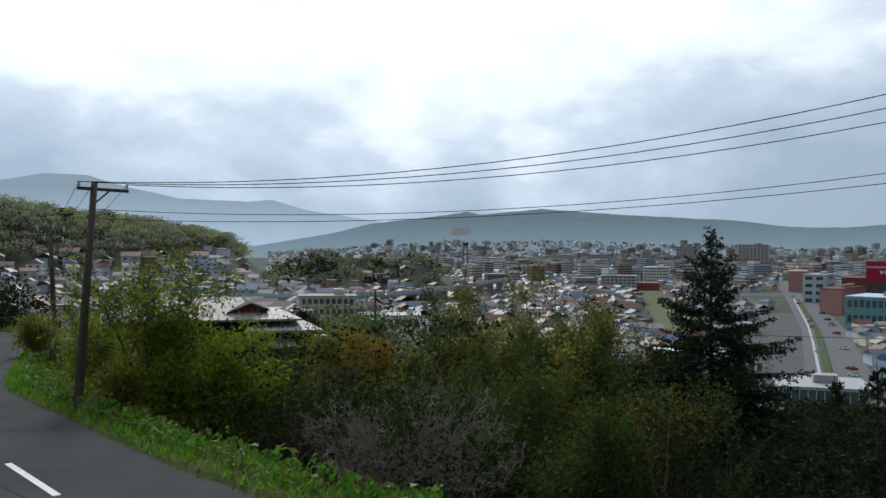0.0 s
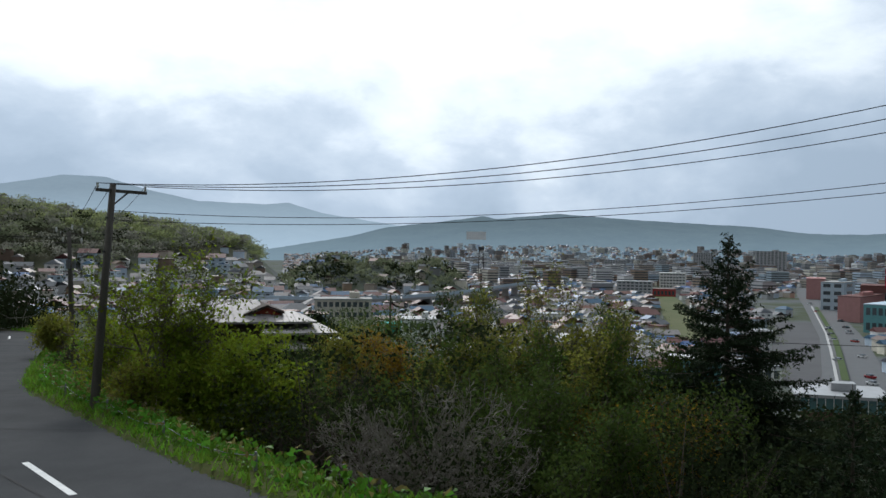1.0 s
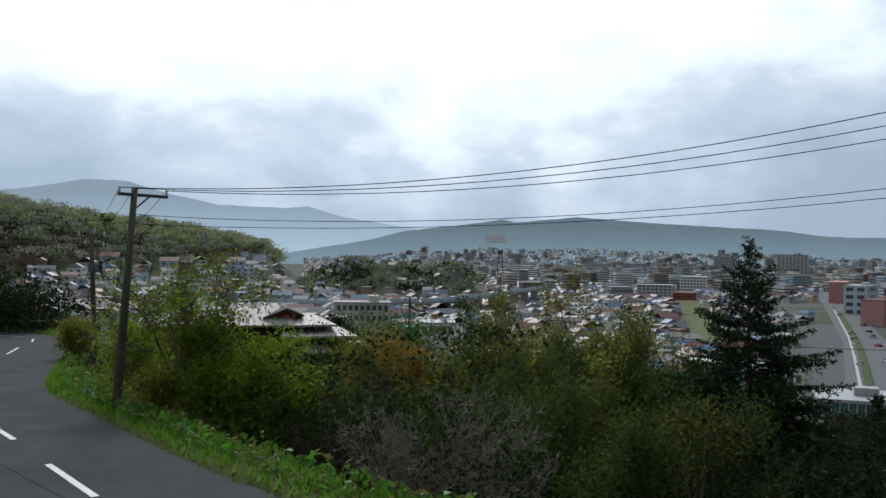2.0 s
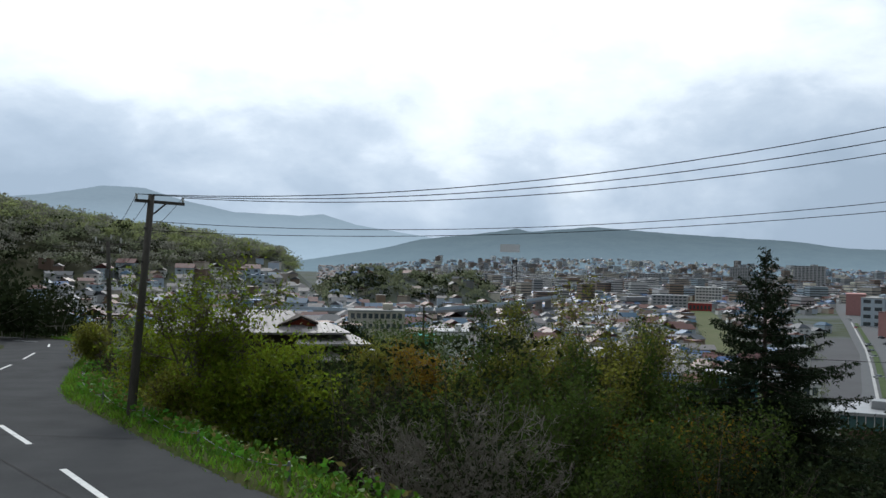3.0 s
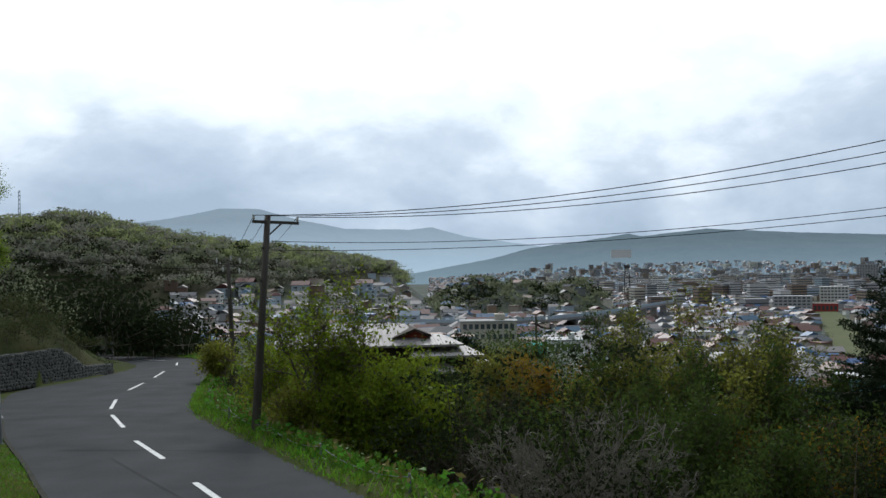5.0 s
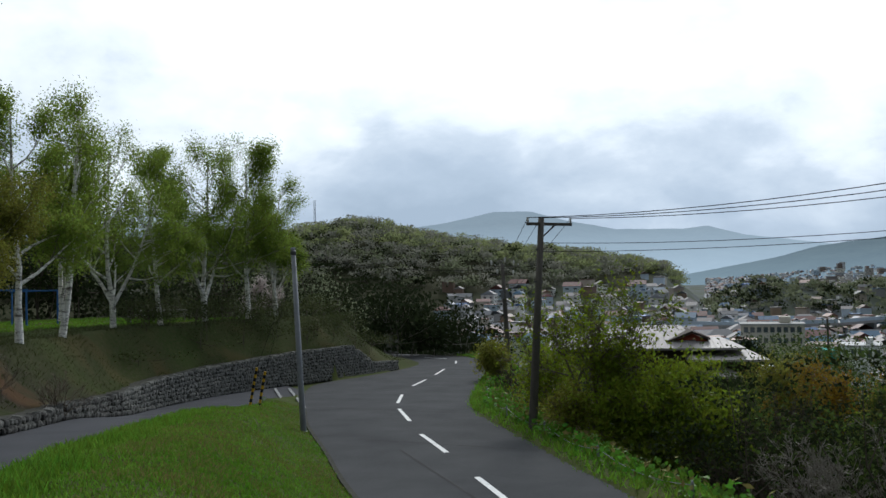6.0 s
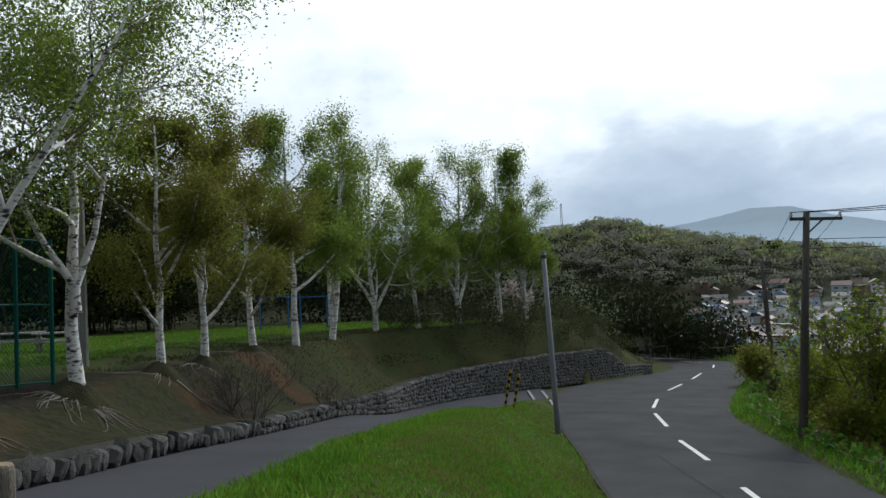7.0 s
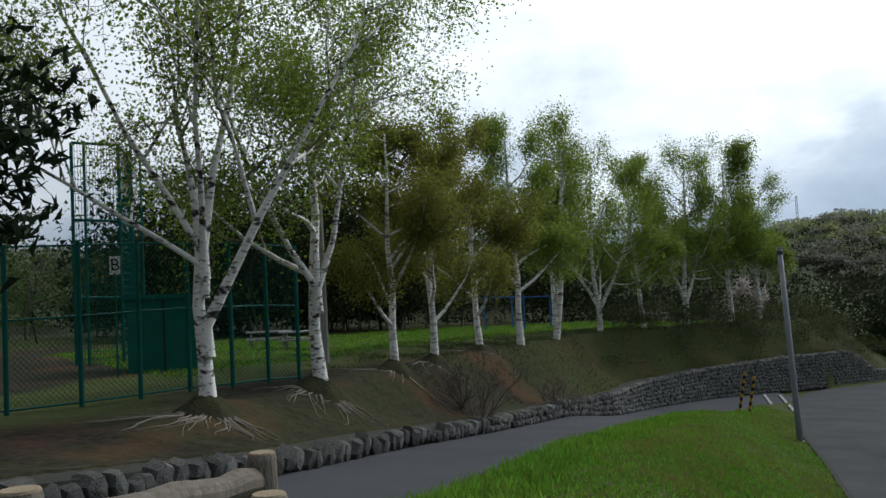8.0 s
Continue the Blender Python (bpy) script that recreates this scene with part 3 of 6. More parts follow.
def tree(name, m, height, radius, spec, seed, bark, leaf, label, category="tree", leaves=6000, size=0.09, spread=0.35, twig=None, group=""):
    rng = np.random.default_rng(seed)
    lines, tips = limbs(rng, height, radius, spec)
    root = thing(name, m, label, category, group)
    g, tw = Geo(), Geo()
    for pts, rad, level in lines:
        sides = (9, 6, 3, 3, 3)[min(level, 4)]
        if level == 0:
            pts = [pts[0] - Vector((0, 0, 0.5))] + pts
            rad = [rad[0] * 1.55] + [rad[0] * 1.15] + rad[1:]
        (g if level < 2 or twig is None else tw).tube(pts, rad, sides, cap=False)
    g.ob("trunk", bark, root, smooth_it=True)
    if twig is not None and tw.v:
        tw.ob("branchwork", twig, root, smooth_it=True)
    if leaves and tips:
        some = rng.permutation(len(tips))[:max(8, int(len(tips) * spec.get("share", 0.55)))]
        share = np.array([tips[i][1] for i in some]) ** 0.8
        pick = rng.choice(some, leaves, p=share / share.sum())
        base = np.array([tips[i][0][:] for i in pick])
        leaf_cloud("crown", base + rng.normal(size=base.shape) * spread * spec.get("clump", 0.5), size, leaf, root, rng, corners=3 if spec.get("exact") else 4)
    return root


BIRCH = dict(levels=4, bends=(6, 4, 4, 3, 2), kids=(13, 6, 5, 3), ratio=(0.5, 0.5, 0.5, 0.5), angle=((32, 70), (28, 60), (25, 65)), up=0.06, wobble=0.15, fork=0.2, stem=0.95, clump=0.6, leaf_from=2, shrink=0.62, share=0.95)
BUSHY = dict(levels=4, kids=(10, 6, 5, 3), ratio=(0.6, 0.55, 0.5, 0.5), angle=((30, 65), (25, 55), (25, 60)), up=0.09, wobble=0.16, fork=0.12, stem=0.8, clump=0.7, leaf_from=2, shrink=0.4)
SPARSE = dict(levels=4, kids=(9, 6, 5, 4), ratio=(0.52, 0.52, 0.5, 0.5), angle=((22, 48), (22, 45), (25, 50)), up=0.16, wobble=0.13, fork=0.25, stem=0.9, clump=0.5, leaf_from=3, shrink=0.45)
SHRUB = dict(levels=3, kids=(6, 5, 4), ratio=(0.6, 0.55, 0.5), angle=((20, 50), (20, 50), (25, 55)), up=0.08, wobble=0.15, fork=0.1, stem=0.8, clump=0.6, leaf_from=2,
             stems=((20, 28, 0.8, 0.8, 0), (100, 34, 0.75, 0.75, 0), (170, 25, 0.85, 0.8, 0), (250, 38, 0.7, 0.7, 0), (310, 30, 0.8, 0.8, 0)))

# birches along the edge of the lawn
BIRCH_A = tree("birch_tree", pose(0, 0, -60), 12.0, 0.19, BIRCH, 11, M_BIRCH, M_LEAF_BIRCH, "white-barked birch with thin young green leaves", leaves=34000, size=0.075, spread=0.5, twig=M_TWIG, group="row of birches")
BIRCH_B = tree("birch_tree", pose(0, 0, -60), 12.0, 0.18, dict(BIRCH, fork=0.3, stems=((10, 18, 0.72, 0.75, 1.3), (190, 34, 0.4, 0.5, 2.0))), 23, M_BIRCH, M_LEAF_BIRCH, "forked white birch with thin young green leaves", leaves=34000, size=0.075, spread=0.5, twig=M_TWIG, group="row of birches")
BIRCH_C = tree("birch_tree", pose(0, 0, -60), 12.0, 0.19, dict(BIRCH, fork=0.25, stems=((200, 24, 0.68, 0.7, 1.6), (30, 28, 0.62, 0.65, 1.5), (110, 38, 0.42, 0.45, 1.9))), 37, M_BIRCH, M_LEAF_BIRCH, "many-stemmed white birch with thin young leaves", leaves=34000, size=0.075, spread=0.5, twig=M_TWIG, group="row of birches")
BIRCH_D = tree("birch_tree", pose(0, 0, -60), 11.0, 0.18, dict(BIRCH, fork=0.16), 41, M_BIRCH, M_LEAF_OLIVE, "white-barked birch with brownish olive young leaves", leaves=34000, size=0.075, spread=0.5, twig=M_TWIG, group="row of birches")


def stand(src, b, d, height, spin, girth=1.0):
    x, y, z = put(b, d)
    h = height / 12.0
    ob = copy_thing(src, pose(x, y, z, 0, 0, spin))
    ob.scale = (h * girth, h * girth, h)
    return ob


for src, b, d, h, spin in ((BIRCH_D, 61.05, 22.65, 7.0, 40), (BIRCH_D, 58.47, 25.64, 7.3, 200), (BIRCH_D, 55.45, 32.1, 8.2, 100), (BIRCH_A, 52.81, 37.1, 8.9, 300), (BIRCH_B, 50.51, 42.1, 9.9, 150), (BIRCH_C, 47.69, 50.1, 9.6, 10), (BIRCH_A, 44.97, 54.1, 9.7, 220), (BIRCH_C, 42.35, 59.1, 10.9, 70), (BIRCH_A, 39.72, 62.05, 11.2, 130), (BIRCH_B, 38.03, 64.05, 9.4, 250)):
    stand(src, b, d, h, spin)
for ob in (BIRCH_A, BIRCH_B, BIRCH_C, BIRCH_D):
    for o in (*ob.children_recursive, ob):
        bpy.data.objects.remove(o)
# the two large birches beside the fence
BIG = dict(BIRCH, kids=(8, 6, 5, 3), leaf_from=3, share=0.6, shrink=0.4, clump=0.7)
x, y, z = put(72.8, 15.2)
tree("birch_tree", pose(x, y, z, 0, 0, 10), 10.0, 0.135, dict(BIG, kids=(6, 6, 5, 3), stem=0.5, fork=0.5, lean=-0.02, stems=((52, 36, 0.62, 0.66, 1.35), (242, 60, 0.5, 0.36, 2.3), (225, 28, 0.72, 0.42, 2.5), (95, 16, 0.78, 0.5, 2.6), (330, 26, 0.7, 0.4, 2.4))), 5, M_BIRCH_OLD, M_LEAF_BIRCH, "large forked birch with mottled white bark and sparse leaves", leaves=38000, size=0.044, spread=0.4, twig=M_TWIG)
x, y, z = put(65.85, 18.47)
tree("birch_tree", pose(x, y, z, 0, 0, 30), 9.6, 0.14, dict(BIG, kids=(7, 6, 5, 3), stem=0.75, fork=0.3, stems=((40, 28, 0.66, 0.5, 2.0), (230, 30, 0.6, 0.5, 2.0), (130, 24, 0.6, 0.42, 2.4))), 6, M_BIRCH_OLD, M_LEAF_BIRCH, "white birch with exposed roots and sparse young leaves", leaves=32000, size=0.046, spread=0.4, twig=M_TWIG)

# thicket below the road; each top is given by its slope below the eye
BROAD = dict(levels=4, kids=(9, 7, 5, 4), ratio=(0.62, 0.55, 0.5, 0.5), angle=((30, 68), (25, 55), (25, 60)), up=0.10, wobble=0.17, fork=0.14, stem=0.85, clump=0.55, leaf_from=3, shrink=0.45, share=0.6, exact=True, thin=0.007)
BUSHY = dict(BUSHY, exact=True, thin=0.007, leaf_from=3, share=0.6)
SPARSE = dict(SPARSE, exact=True, thin=0.008)
BARE = dict(SHRUB, levels=4, kids=(7, 5, 4, 2), exact=True, thin=0.007, up=0.04, wobble=0.2, angle=((18, 48), (20, 50), (25, 55)))
for b, d, top, spec, bark, leaf, n, s, seed, label in (
        (18.0, 32, -0.002, dict(BROAD, wide=1.0, kids=(7, 6, 5, 4), fork=0.3, up=0.06, stems=((20, 40, 0.62, 0.7, 1.0), (110, 32, 0.7, 0.7, 1.3), (200, 42, 0.62, 0.7, 0.9), (290, 34, 0.66, 0.65, 1.6))), M_BARK, M_LEAF_YELLOW, 5500, 0.075, 51, "broad tree with dark limbs and fresh yellow-green leaves"),
        (20.6, 35, -0.070, BUSHY, M_BARK, M_LEAF_YELLOW, 2600, 0.08, 52, "bushy tree with thin yellow-green leaves"),
        (14.4, 31, -0.083, dict(BROAD, wide=1.3), M_BARK, M_LEAF_YELLOW, 8000, 0.08, 53, "spreading bush with fresh yellow-green leaves"),
        (12.4, 29.5, -0.112, dict(BROAD, wide=1.3), M_BARK, M_LEAF_YELLOW, 7000, 0.08, 54, "spreading bush with fresh yellow-green leaves"),
        (16.4, 29.5, -0.122, BROAD, M_BARK, M_LEAF_YELLOW, 4500, 0.08, 94, "young bush with fresh yellow-green leaves"),
        (19.6, 31, -0.130, BROAD, M_BARK, M_LEAF_OLIVE, 2600, 0.07, 95, "thin brownish bush at the foot of the tree"),
        (11.2, 36, -0.120, BUSHY, M_BARK, M_LEAF_GREEN, 7000, 0.09, 55, "shady bush with dull green leaves"),
        (9.6, 40, -0.118, BUSHY, M_BARK, M_LEAF_GREEN, 7000, 0.09, 56, "shady bush with dull green leaves"),
        (7.5, 31, -0.112, dict(BARE, wide=0.6), M_VINE, None, 0, 0.1, 74, "leafless stump overgrown with hanging brown creepers"),
        (9.3, 29, -0.150, BARE, M_VINE, None, 0, 0.1, 73, "leafless dark brown bush with many fine twigs"),
        (5.6, 31, -0.150, BARE, M_VINE, None, 0, 0.1, 96, "leafless dark brown bush with many fine twigs"),
        (10.6, 27.5, -0.185, BARE, M_VINE, None, 0, 0.1, 97, "leafless dark brown bush with many fine twigs"),
        (6.6, 27, -0.185, BARE, M_VINE, None, 0, 0.1, 98, "leafless dark brown bush with many fine twigs"),
        (2.1, 24, -0.140, dict(BARE, wide=0.9), M_GREYTWIG, None, 0, 0.1, 72, "bare pale grey bush with many fine twigs"),
        (4.4, 25, -0.175, BARE, M_GREYTWIG, None, 0, 0.1, 99, "bare pale grey bush with many fine twigs"),
        (-0.6, 26, -0.175, BARE, M_GREYTWIG, None, 0, 0.1, 75, "bare pale grey bush with many fine twigs"),
        (6.6, 52, -0.100, BUSHY, M_BARK, M_LEAF_RUST, 7000, 0.09, 57, "round tree with rusty olive young leaves"),
        (4.9, 50, -0.092, BUSHY, M_BARK, M_LEAF_OLIVE, 9000, 0.09, 58, "round tree with olive-brown young leaves"),
        (3.2, 48, -0.096, BUSHY, M_BARK, M_LEAF_RUST, 7000, 0.09, 100, "round tree with rusty olive young leaves"),
        (1.6, 44, -0.128, BROAD, M_BARK, M_LEAF_YELLOW, 5000, 0.09, 59, "small tree with light green young leaves"),
        (-0.4, 45, -0.042, SPARSE, M_BARK, M_LEAF_GREEN, 7000, 0.075, 60, "tall tree with thin green leaves"),
        (-2.4, 43, -0.052, SPARSE, M_BARK, M_LEAF_OLIVE, 5000, 0.075, 61, "tall tree with bare limbs and thin leaves"),
        (-4.4, 41, -0.048, SPARSE, M_BARK, M_LEAF_OLIVE, 3500, 0.07, 101, "tall tree with bare limbs and thin leaves"),
        (-6.1, 40, -0.014, SPARSE, M_BARK, M_LEAF_OLIVE, 5000, 0.07, 62, "tall tree with bare upright limbs and thin leaves"),
        (-8.1, 42, -0.022, SPARSE, M_BARK, M_LEAF_OLIVE, 5000, 0.07, 63, "tall tree with bare upright limbs and thin leaves"),
        (-10.3, 45, -0.062, SPARSE, M_BARK, M_LEAF_GREEN, 6000, 0.075, 64, "tall tree with thin green leaves"),
        (-12.2, 44, -0.095, BUSHY, M_BARK, M_LEAF_GREEN, 8000, 0.08, 65, "tree with thin green leaves"),
        (0.8, 40, -0.085, SPARSE, M_BARK, M_LEAF_GREEN, 7000, 0.08, 105, "slender tree with thin green leaves"),
        (-1.5, 38, -0.085, SPARSE, M_BARK, M_LEAF_OLIVE, 7000, 0.08, 106, "slender tree with thin olive leaves"),
        (-3.6, 36, -0.090, SPARSE, M_BARK, M_LEAF_GREEN, 8000, 0.08, 107, "slender tree with thin green leaves"),
        (-5.6, 37, -0.085, SPARSE, M_BARK, M_LEAF_GREEN, 8000, 0.08, 108, "slender tree with thin green leaves"),
        (-7.4, 36, -0.085, SPARSE, M_BARK, M_LEAF_OLIVE, 7000, 0.08, 109, "slender tree with thin olive leaves"),
        (-9.3, 38, -0.095, SPARSE, M_BARK, M_LEAF_GREEN, 8000, 0.08, 110, "slender tree with thin green leaves"),
        (-11.2, 39, -0.105, SPARSE, M_BARK, M_LEAF_GREEN, 8000, 0.08, 111, "slender tree with thin green leaves"),
        (-2.0, 33, -0.140, BUSHY, M_BARK, M_LEAF_GREEN, 9000, 0.08, 66, "bushy tree with dull green leaves"),
        (-5.2, 31, -0.130, BUSHY, M_BARK, M_LEAF_GREEN, 8000, 0.08, 67, "bushy tree with dull green leaves"),
        (-9.6, 32, -0.175, BUSHY, M_BARK, M_LEAF_RUST, 7000, 0.08, 68, "bush with rusty yellow spring leaves"),
        (-11.8, 36, -0.165, BUSHY, M_BARK, M_LEAF_RUST, 6000, 0.08, 69, "bush with rusty yellow spring leaves"),
        (-7.4, 27, -0.170, BUSHY, M_BARK, M_LEAF_GREEN, 9000, 0.075, 70, "bushy tree with dull green leaves"),
        (-13.5, 33, -0.150, BUSHY, M_BARK, M_LEAF_GREEN, 9000, 0.08, 71, "bushy tree with dull green leaves"),
        (21.0, 40, -0.088, BUSHY, M_BARK, M_LEAF_OLIVE, 3000, 0.09, 76, "thin olive bush beside the pole"),
        (23.2, 46, -0.100, BARE, M_VINE, None, 0, 0.1, 102, "leafless brown bush on the slope beside the road"),
        (24.2, 56, -0.078, BUSHY, M_BARK, M_LEAF_OLIVE, 3500, 0.10, 77, "low bush on the slope beside the road"),
        (9.2, 84, -0.078, BUSHY, M_BARK, M_NEEDLE, 9000, 0.14, 103, "dark garden pine behind the villa"),
        (8.3, 82, -0.092, BUSHY, M_BARK, M_NEEDLE, 7000, 0.14, 104, "dark garden pine behind the villa"),
):
    x, y, z = put(b, d)
    h = 1.65 + top * d - z
    tree("tree" if h > 7 else "bush", pose(x, y, z, 0, 0, seed * 37 % 360), h, (0.014 if leaf else 0.006) * h, spec, seed, bark, leaf, label, "tree" if h > 7 else "bush", n, s, 0.5)


REACH = ((0, 0.05), (0.5, 0.22), (1.2, 0.6), (2.2, 1.1), (3.6, 1.9), (5.4, 3.2), (8, 4.3), (12, 4.9), (18, 5.0))


def spruce(name, m, height, width, seed, label, low=0.04, step=0.14, reach=REACH, lift=0.0, dense=1.0):
    """A conifer with rising upper boughs, drooping lower ones and side sprays of needles."""
    rng = np.random.default_rng(seed)
    root = thing(name, m, label, "tree")
    g = Geo().tube([(0, 0, -0.5), (0, 0, height * 0.5), (0.03, 0, height * 0.93), (0.06, 0.02, height)], [height * 0.013, height * 0.009, 0.03, 0.008], 7, cap=False)
    g.ob("trunk", M_BARK, root, smooth_it=True)
    wood, pts = Geo(), []
    down, turn = 0.35, rng.uniform(0, 6)
    while down < height * (1 - low):
        z = height - down
        span = float(np.interp(down, *zip(*reach))) * width
        for _ in range(2):
            turn += 2.4 + rng.normal() * 0.35
            r = span * rng.uniform(0.55, 1.18)
            climb = (float(np.interp(down, (0, 3, 6, 12), (0.75, 0.30, -0.05, -0.28))) + lift) * r + rng.normal() * 0.08
            c, s = math.cos(turn), math.sin(turn)
            zz = z + rng.uniform(-0.1, 0.1)

            def at(t):
                return np.array([c * r * t, s * r * t, zz + climb * t + 0.16 * r * t * (t - 0.75)])

            wood.tube([tuple(at(t)) for t in (0, 0.35, 0.7, 1)], [0.012 + 0.008 * r, 0.009 + 0.005 * r, 0.01, 0.005], 3, cap=False)
            k = max(3, int(r / 0.16 * dense))
            for i in range(k):
                t = 0.16 + 0.84 * (i + rng.uniform(0, 0.8)) / k
                p = at(min(t, 1))
                for side in (-1, 1):
                    length = min(0.85, (0.10 + 0.34 * r * (1 - t)) * rng.uniform(0.6, 1.2))
                    q = np.array([-s * side + c * 0.7, c * side + s * 0.7, -0.35 + rng.normal() * 0.25]) * length
                    n = max(3, int(length / 0.045 * dense))
                    u = rng.uniform(0, 1, n)[:, None]
                    pts.append(p + q * u + rng.normal(size=(n, 3)) * 0.035)
        down += step * (0.8 + 0.25 * min(1.0, down / 4))
    wood.ob("limb", M_BARK, root)
    leaf_cloud("needles", np.concatenate(pts), 0.052 if dense > 1 else 0.065, M_NEEDLE, root, rng, long=2.8, droop=0.25, corners=3)
    return root


for b, d, top, w, seed in ((-16.68, 40, 2.45, 1.08, 81), (-13.9, 36, -5.0, 0.8, 82), (-23.75, 33, -2.76, 0.8, 83), (-26.0, 29, -1.74, 0.8, 84), (-19.6, 35, -5.6, 0.8, 85), (-22.2, 30, -5.0, 0.75, 86), (-21.0, 27, -5.6, 0.7, 87), (-25.6, 25, -3.6, 0.7, 89), (-12.4, 38, -6.0, 0.75, 90)):
    x, y, z = put(b, d)
    spruce("spruce_tree", pose(x, y, z, 0, 0, seed * 10), top - z, w, seed, "tall dark spruce with rising upper boughs and a thin top" if top > 0 else "dark dense young spruce among bushes", step=0.12 if top > 0 else 0.17, dense=1.25 if top > 0 else 1.0)


# flowering tree behind the birches
x, y, z = put(38.9, 71)
tree("cherry_tree", pose(x, y, z, 0, 0, 20), 3.4, 0.07, dict(BROAD, wide=1.3), 112, M_BARK, M_BLOSSOM, "small spreading cherry tree in white blossom", "tree", 4200, 0.075, 0.4)

# bare shrubs and scrub on the bank
for b, d, h, seed in ((55.85, 22.1, 2.0, 91), (50.89, 29.1, 1.5, 92), (57.0, 22.6, 1.2, 93)):
    x, y, z = put(b, d)
    tree("shrub", pose(x, y, z, 0, 0, seed * 50), h, 0.03, dict(SHRUB, levels=3, kids=(6, 5, 3)), seed, M_TWIG, None, "leafless brown shrub on the worn bank", "shrub", 0)
x, y, z = put(91.0, 10.5)
spruce("pine_tree", pose(x, y, z, 0, 0, 40), 4.5, 1.0, 88, "dark pine with level limbs near the fence", 0.45, 0.05, ((0, 0.6), (1, 1.9), (4, 2.3)), -0.2)


# ---- poles and wires ----
def utility_pole(x, y, z, height, lean, arm, arm_dir, label, stout=1.0):
    root = thing("utility_pole", pose(x, y, z), label, "utility pole")
    top = Vector((lean[0], lean[1], height))
    Geo().tube([(0, 0, -0.8), (0, 0, 0), tuple(top * 0.5), tuple(top)], [0.15 * stout, 0.15 * stout, 0.125 * stout, 0.10 * stout], 12).ob("pole", M_POLE, root, smooth_it=True)
    d = Vector((math.cos(arm_dir), math.sin(arm_dir), 0))
    a = top + Vector((0, 0, -0.22))
    g = Geo().box(a + d * arm * 0.18, (arm, 0.09, 0.10), arm_dir)
    g.ob("crossarm", M_POLE, root)
    Geo().tube([a + d * arm * 0.32, top * 0.90], 0.03, 5).ob("brace", M_DARKSTEEL, root)
    spots = []
    for u in (-0.30, -0.02, 0.66):
        p = a + d * arm * u + Vector((0, 0, 0.05))
        Geo().tube([p, p + Vector((0, 0, 0.06)), p + Vector((0, 0, 0.10)), p + Vector((0, 0, 0.17))], [0.02, 0.05, 0.035, 0.05], 8).ob("insulator", M_CERAMIC, root)
        spots.append(Vector((x, y, z)) + p + Vector((0, 0, 0.16)))
    for u in (0.15, 0.3):
        p = top * (1 - u)
        Geo().box(p, (0.34, 0.05, 0.06), arm_dir).ob("bracket", M_DARKSTEEL, root)
    return root, spots


def wire(a, b, sag, radius, label, name="power_line"):
    a, b = Vector(a), Vector(b)
    n = 28
    pts = [a.lerp(b, i / n) - Vector((0, 0, 4 * sag * (i / n) * (1 - i / n))) for i in range(n + 1)]
    return tagged(Geo().tube(pts, radius, 5).ob(name, M_CABLE), label, "overhead wire", "overhead wires")


px, py = at_bearing(22.15, 30.5)
pz = 1.65 - 0.1751 * 30.5
pole, P1 = utility_pole(px, py, pz, 7.2, (0.47, 0.12), 2.0, radians(62), "weathered dark utility pole leaning slightly beside the road")
qx, qy = at_bearing(23.4, 75)
pole2, P2 = utility_pole(qx, qy, 1.65 - 0.0945 * 75, 7.9, (-0.35, 0), 2.0, radians(20), "weathered utility pole farther down the road", 1.5)
for dx, dy, dz in ((-0.9, -0.2, 7.95), (0.95, 0.2, 7.9), (0.2, 0.1, 8.15), (-0.4, -0.1, 7.2), (0.9, 0.2, 7.1)):
    Geo().tube([(dx - 0.35, dy, dz - 0.15), (dx - 0.35, dy, dz + 0.05), (dx - 0.35, dy, dz + 0.28)], [0.03, 0.09, 0.06], 8).ob("insulator", M_CERAMIC, pole2, "large white insulator")
Geo().box((-0.35, 0, 7.0), (2.2, 0.12, 0.12), radians(20)).ob("crossarm", M_POLE, pole2)
for dx, dz, rad in ((0.0, -2.6, 0.16), (0.45, -2.6, 0.14)):
    Geo().tube([(dx - 0.3, -0.2, 7.9 + dz - 0.3), (dx - 0.3, -0.2, 7.9 + dz + 0.4)], rad, 10).ob("transformer", M_STEEL, pole2, "grey transformer can")
END = Vector((24, 20, 0))


def climbing_wire(p, off, mid, high, radius, label):
    """A wire from p to the unseen next pole, with rise and sag set by its slope above the eye straight ahead and well to the right."""
    q = END + Vector((off * 0.25, off, 0))
    rows = []
    for tan_b, tan_up in ((0.0, mid), (0.492, high)):
        u = (tan_b * p.y - p.x) / ((q.x - p.x) - tan_b * (q.y - p.y))
        d = math.hypot(p.x + (q.x - p.x) * u, p.y + (q.y - p.y) * u)
        rows.append((u, -4 * u * (1 - u), 1.65 + tan_up * d - p.z))
    (a, b, c), (d, e, f) = rows
    det = a * e - b * d
    return wire(p, (q.x, q.y, p.z + (c * e - b * f) / det), (a * f - c * d) / det, radius, label)


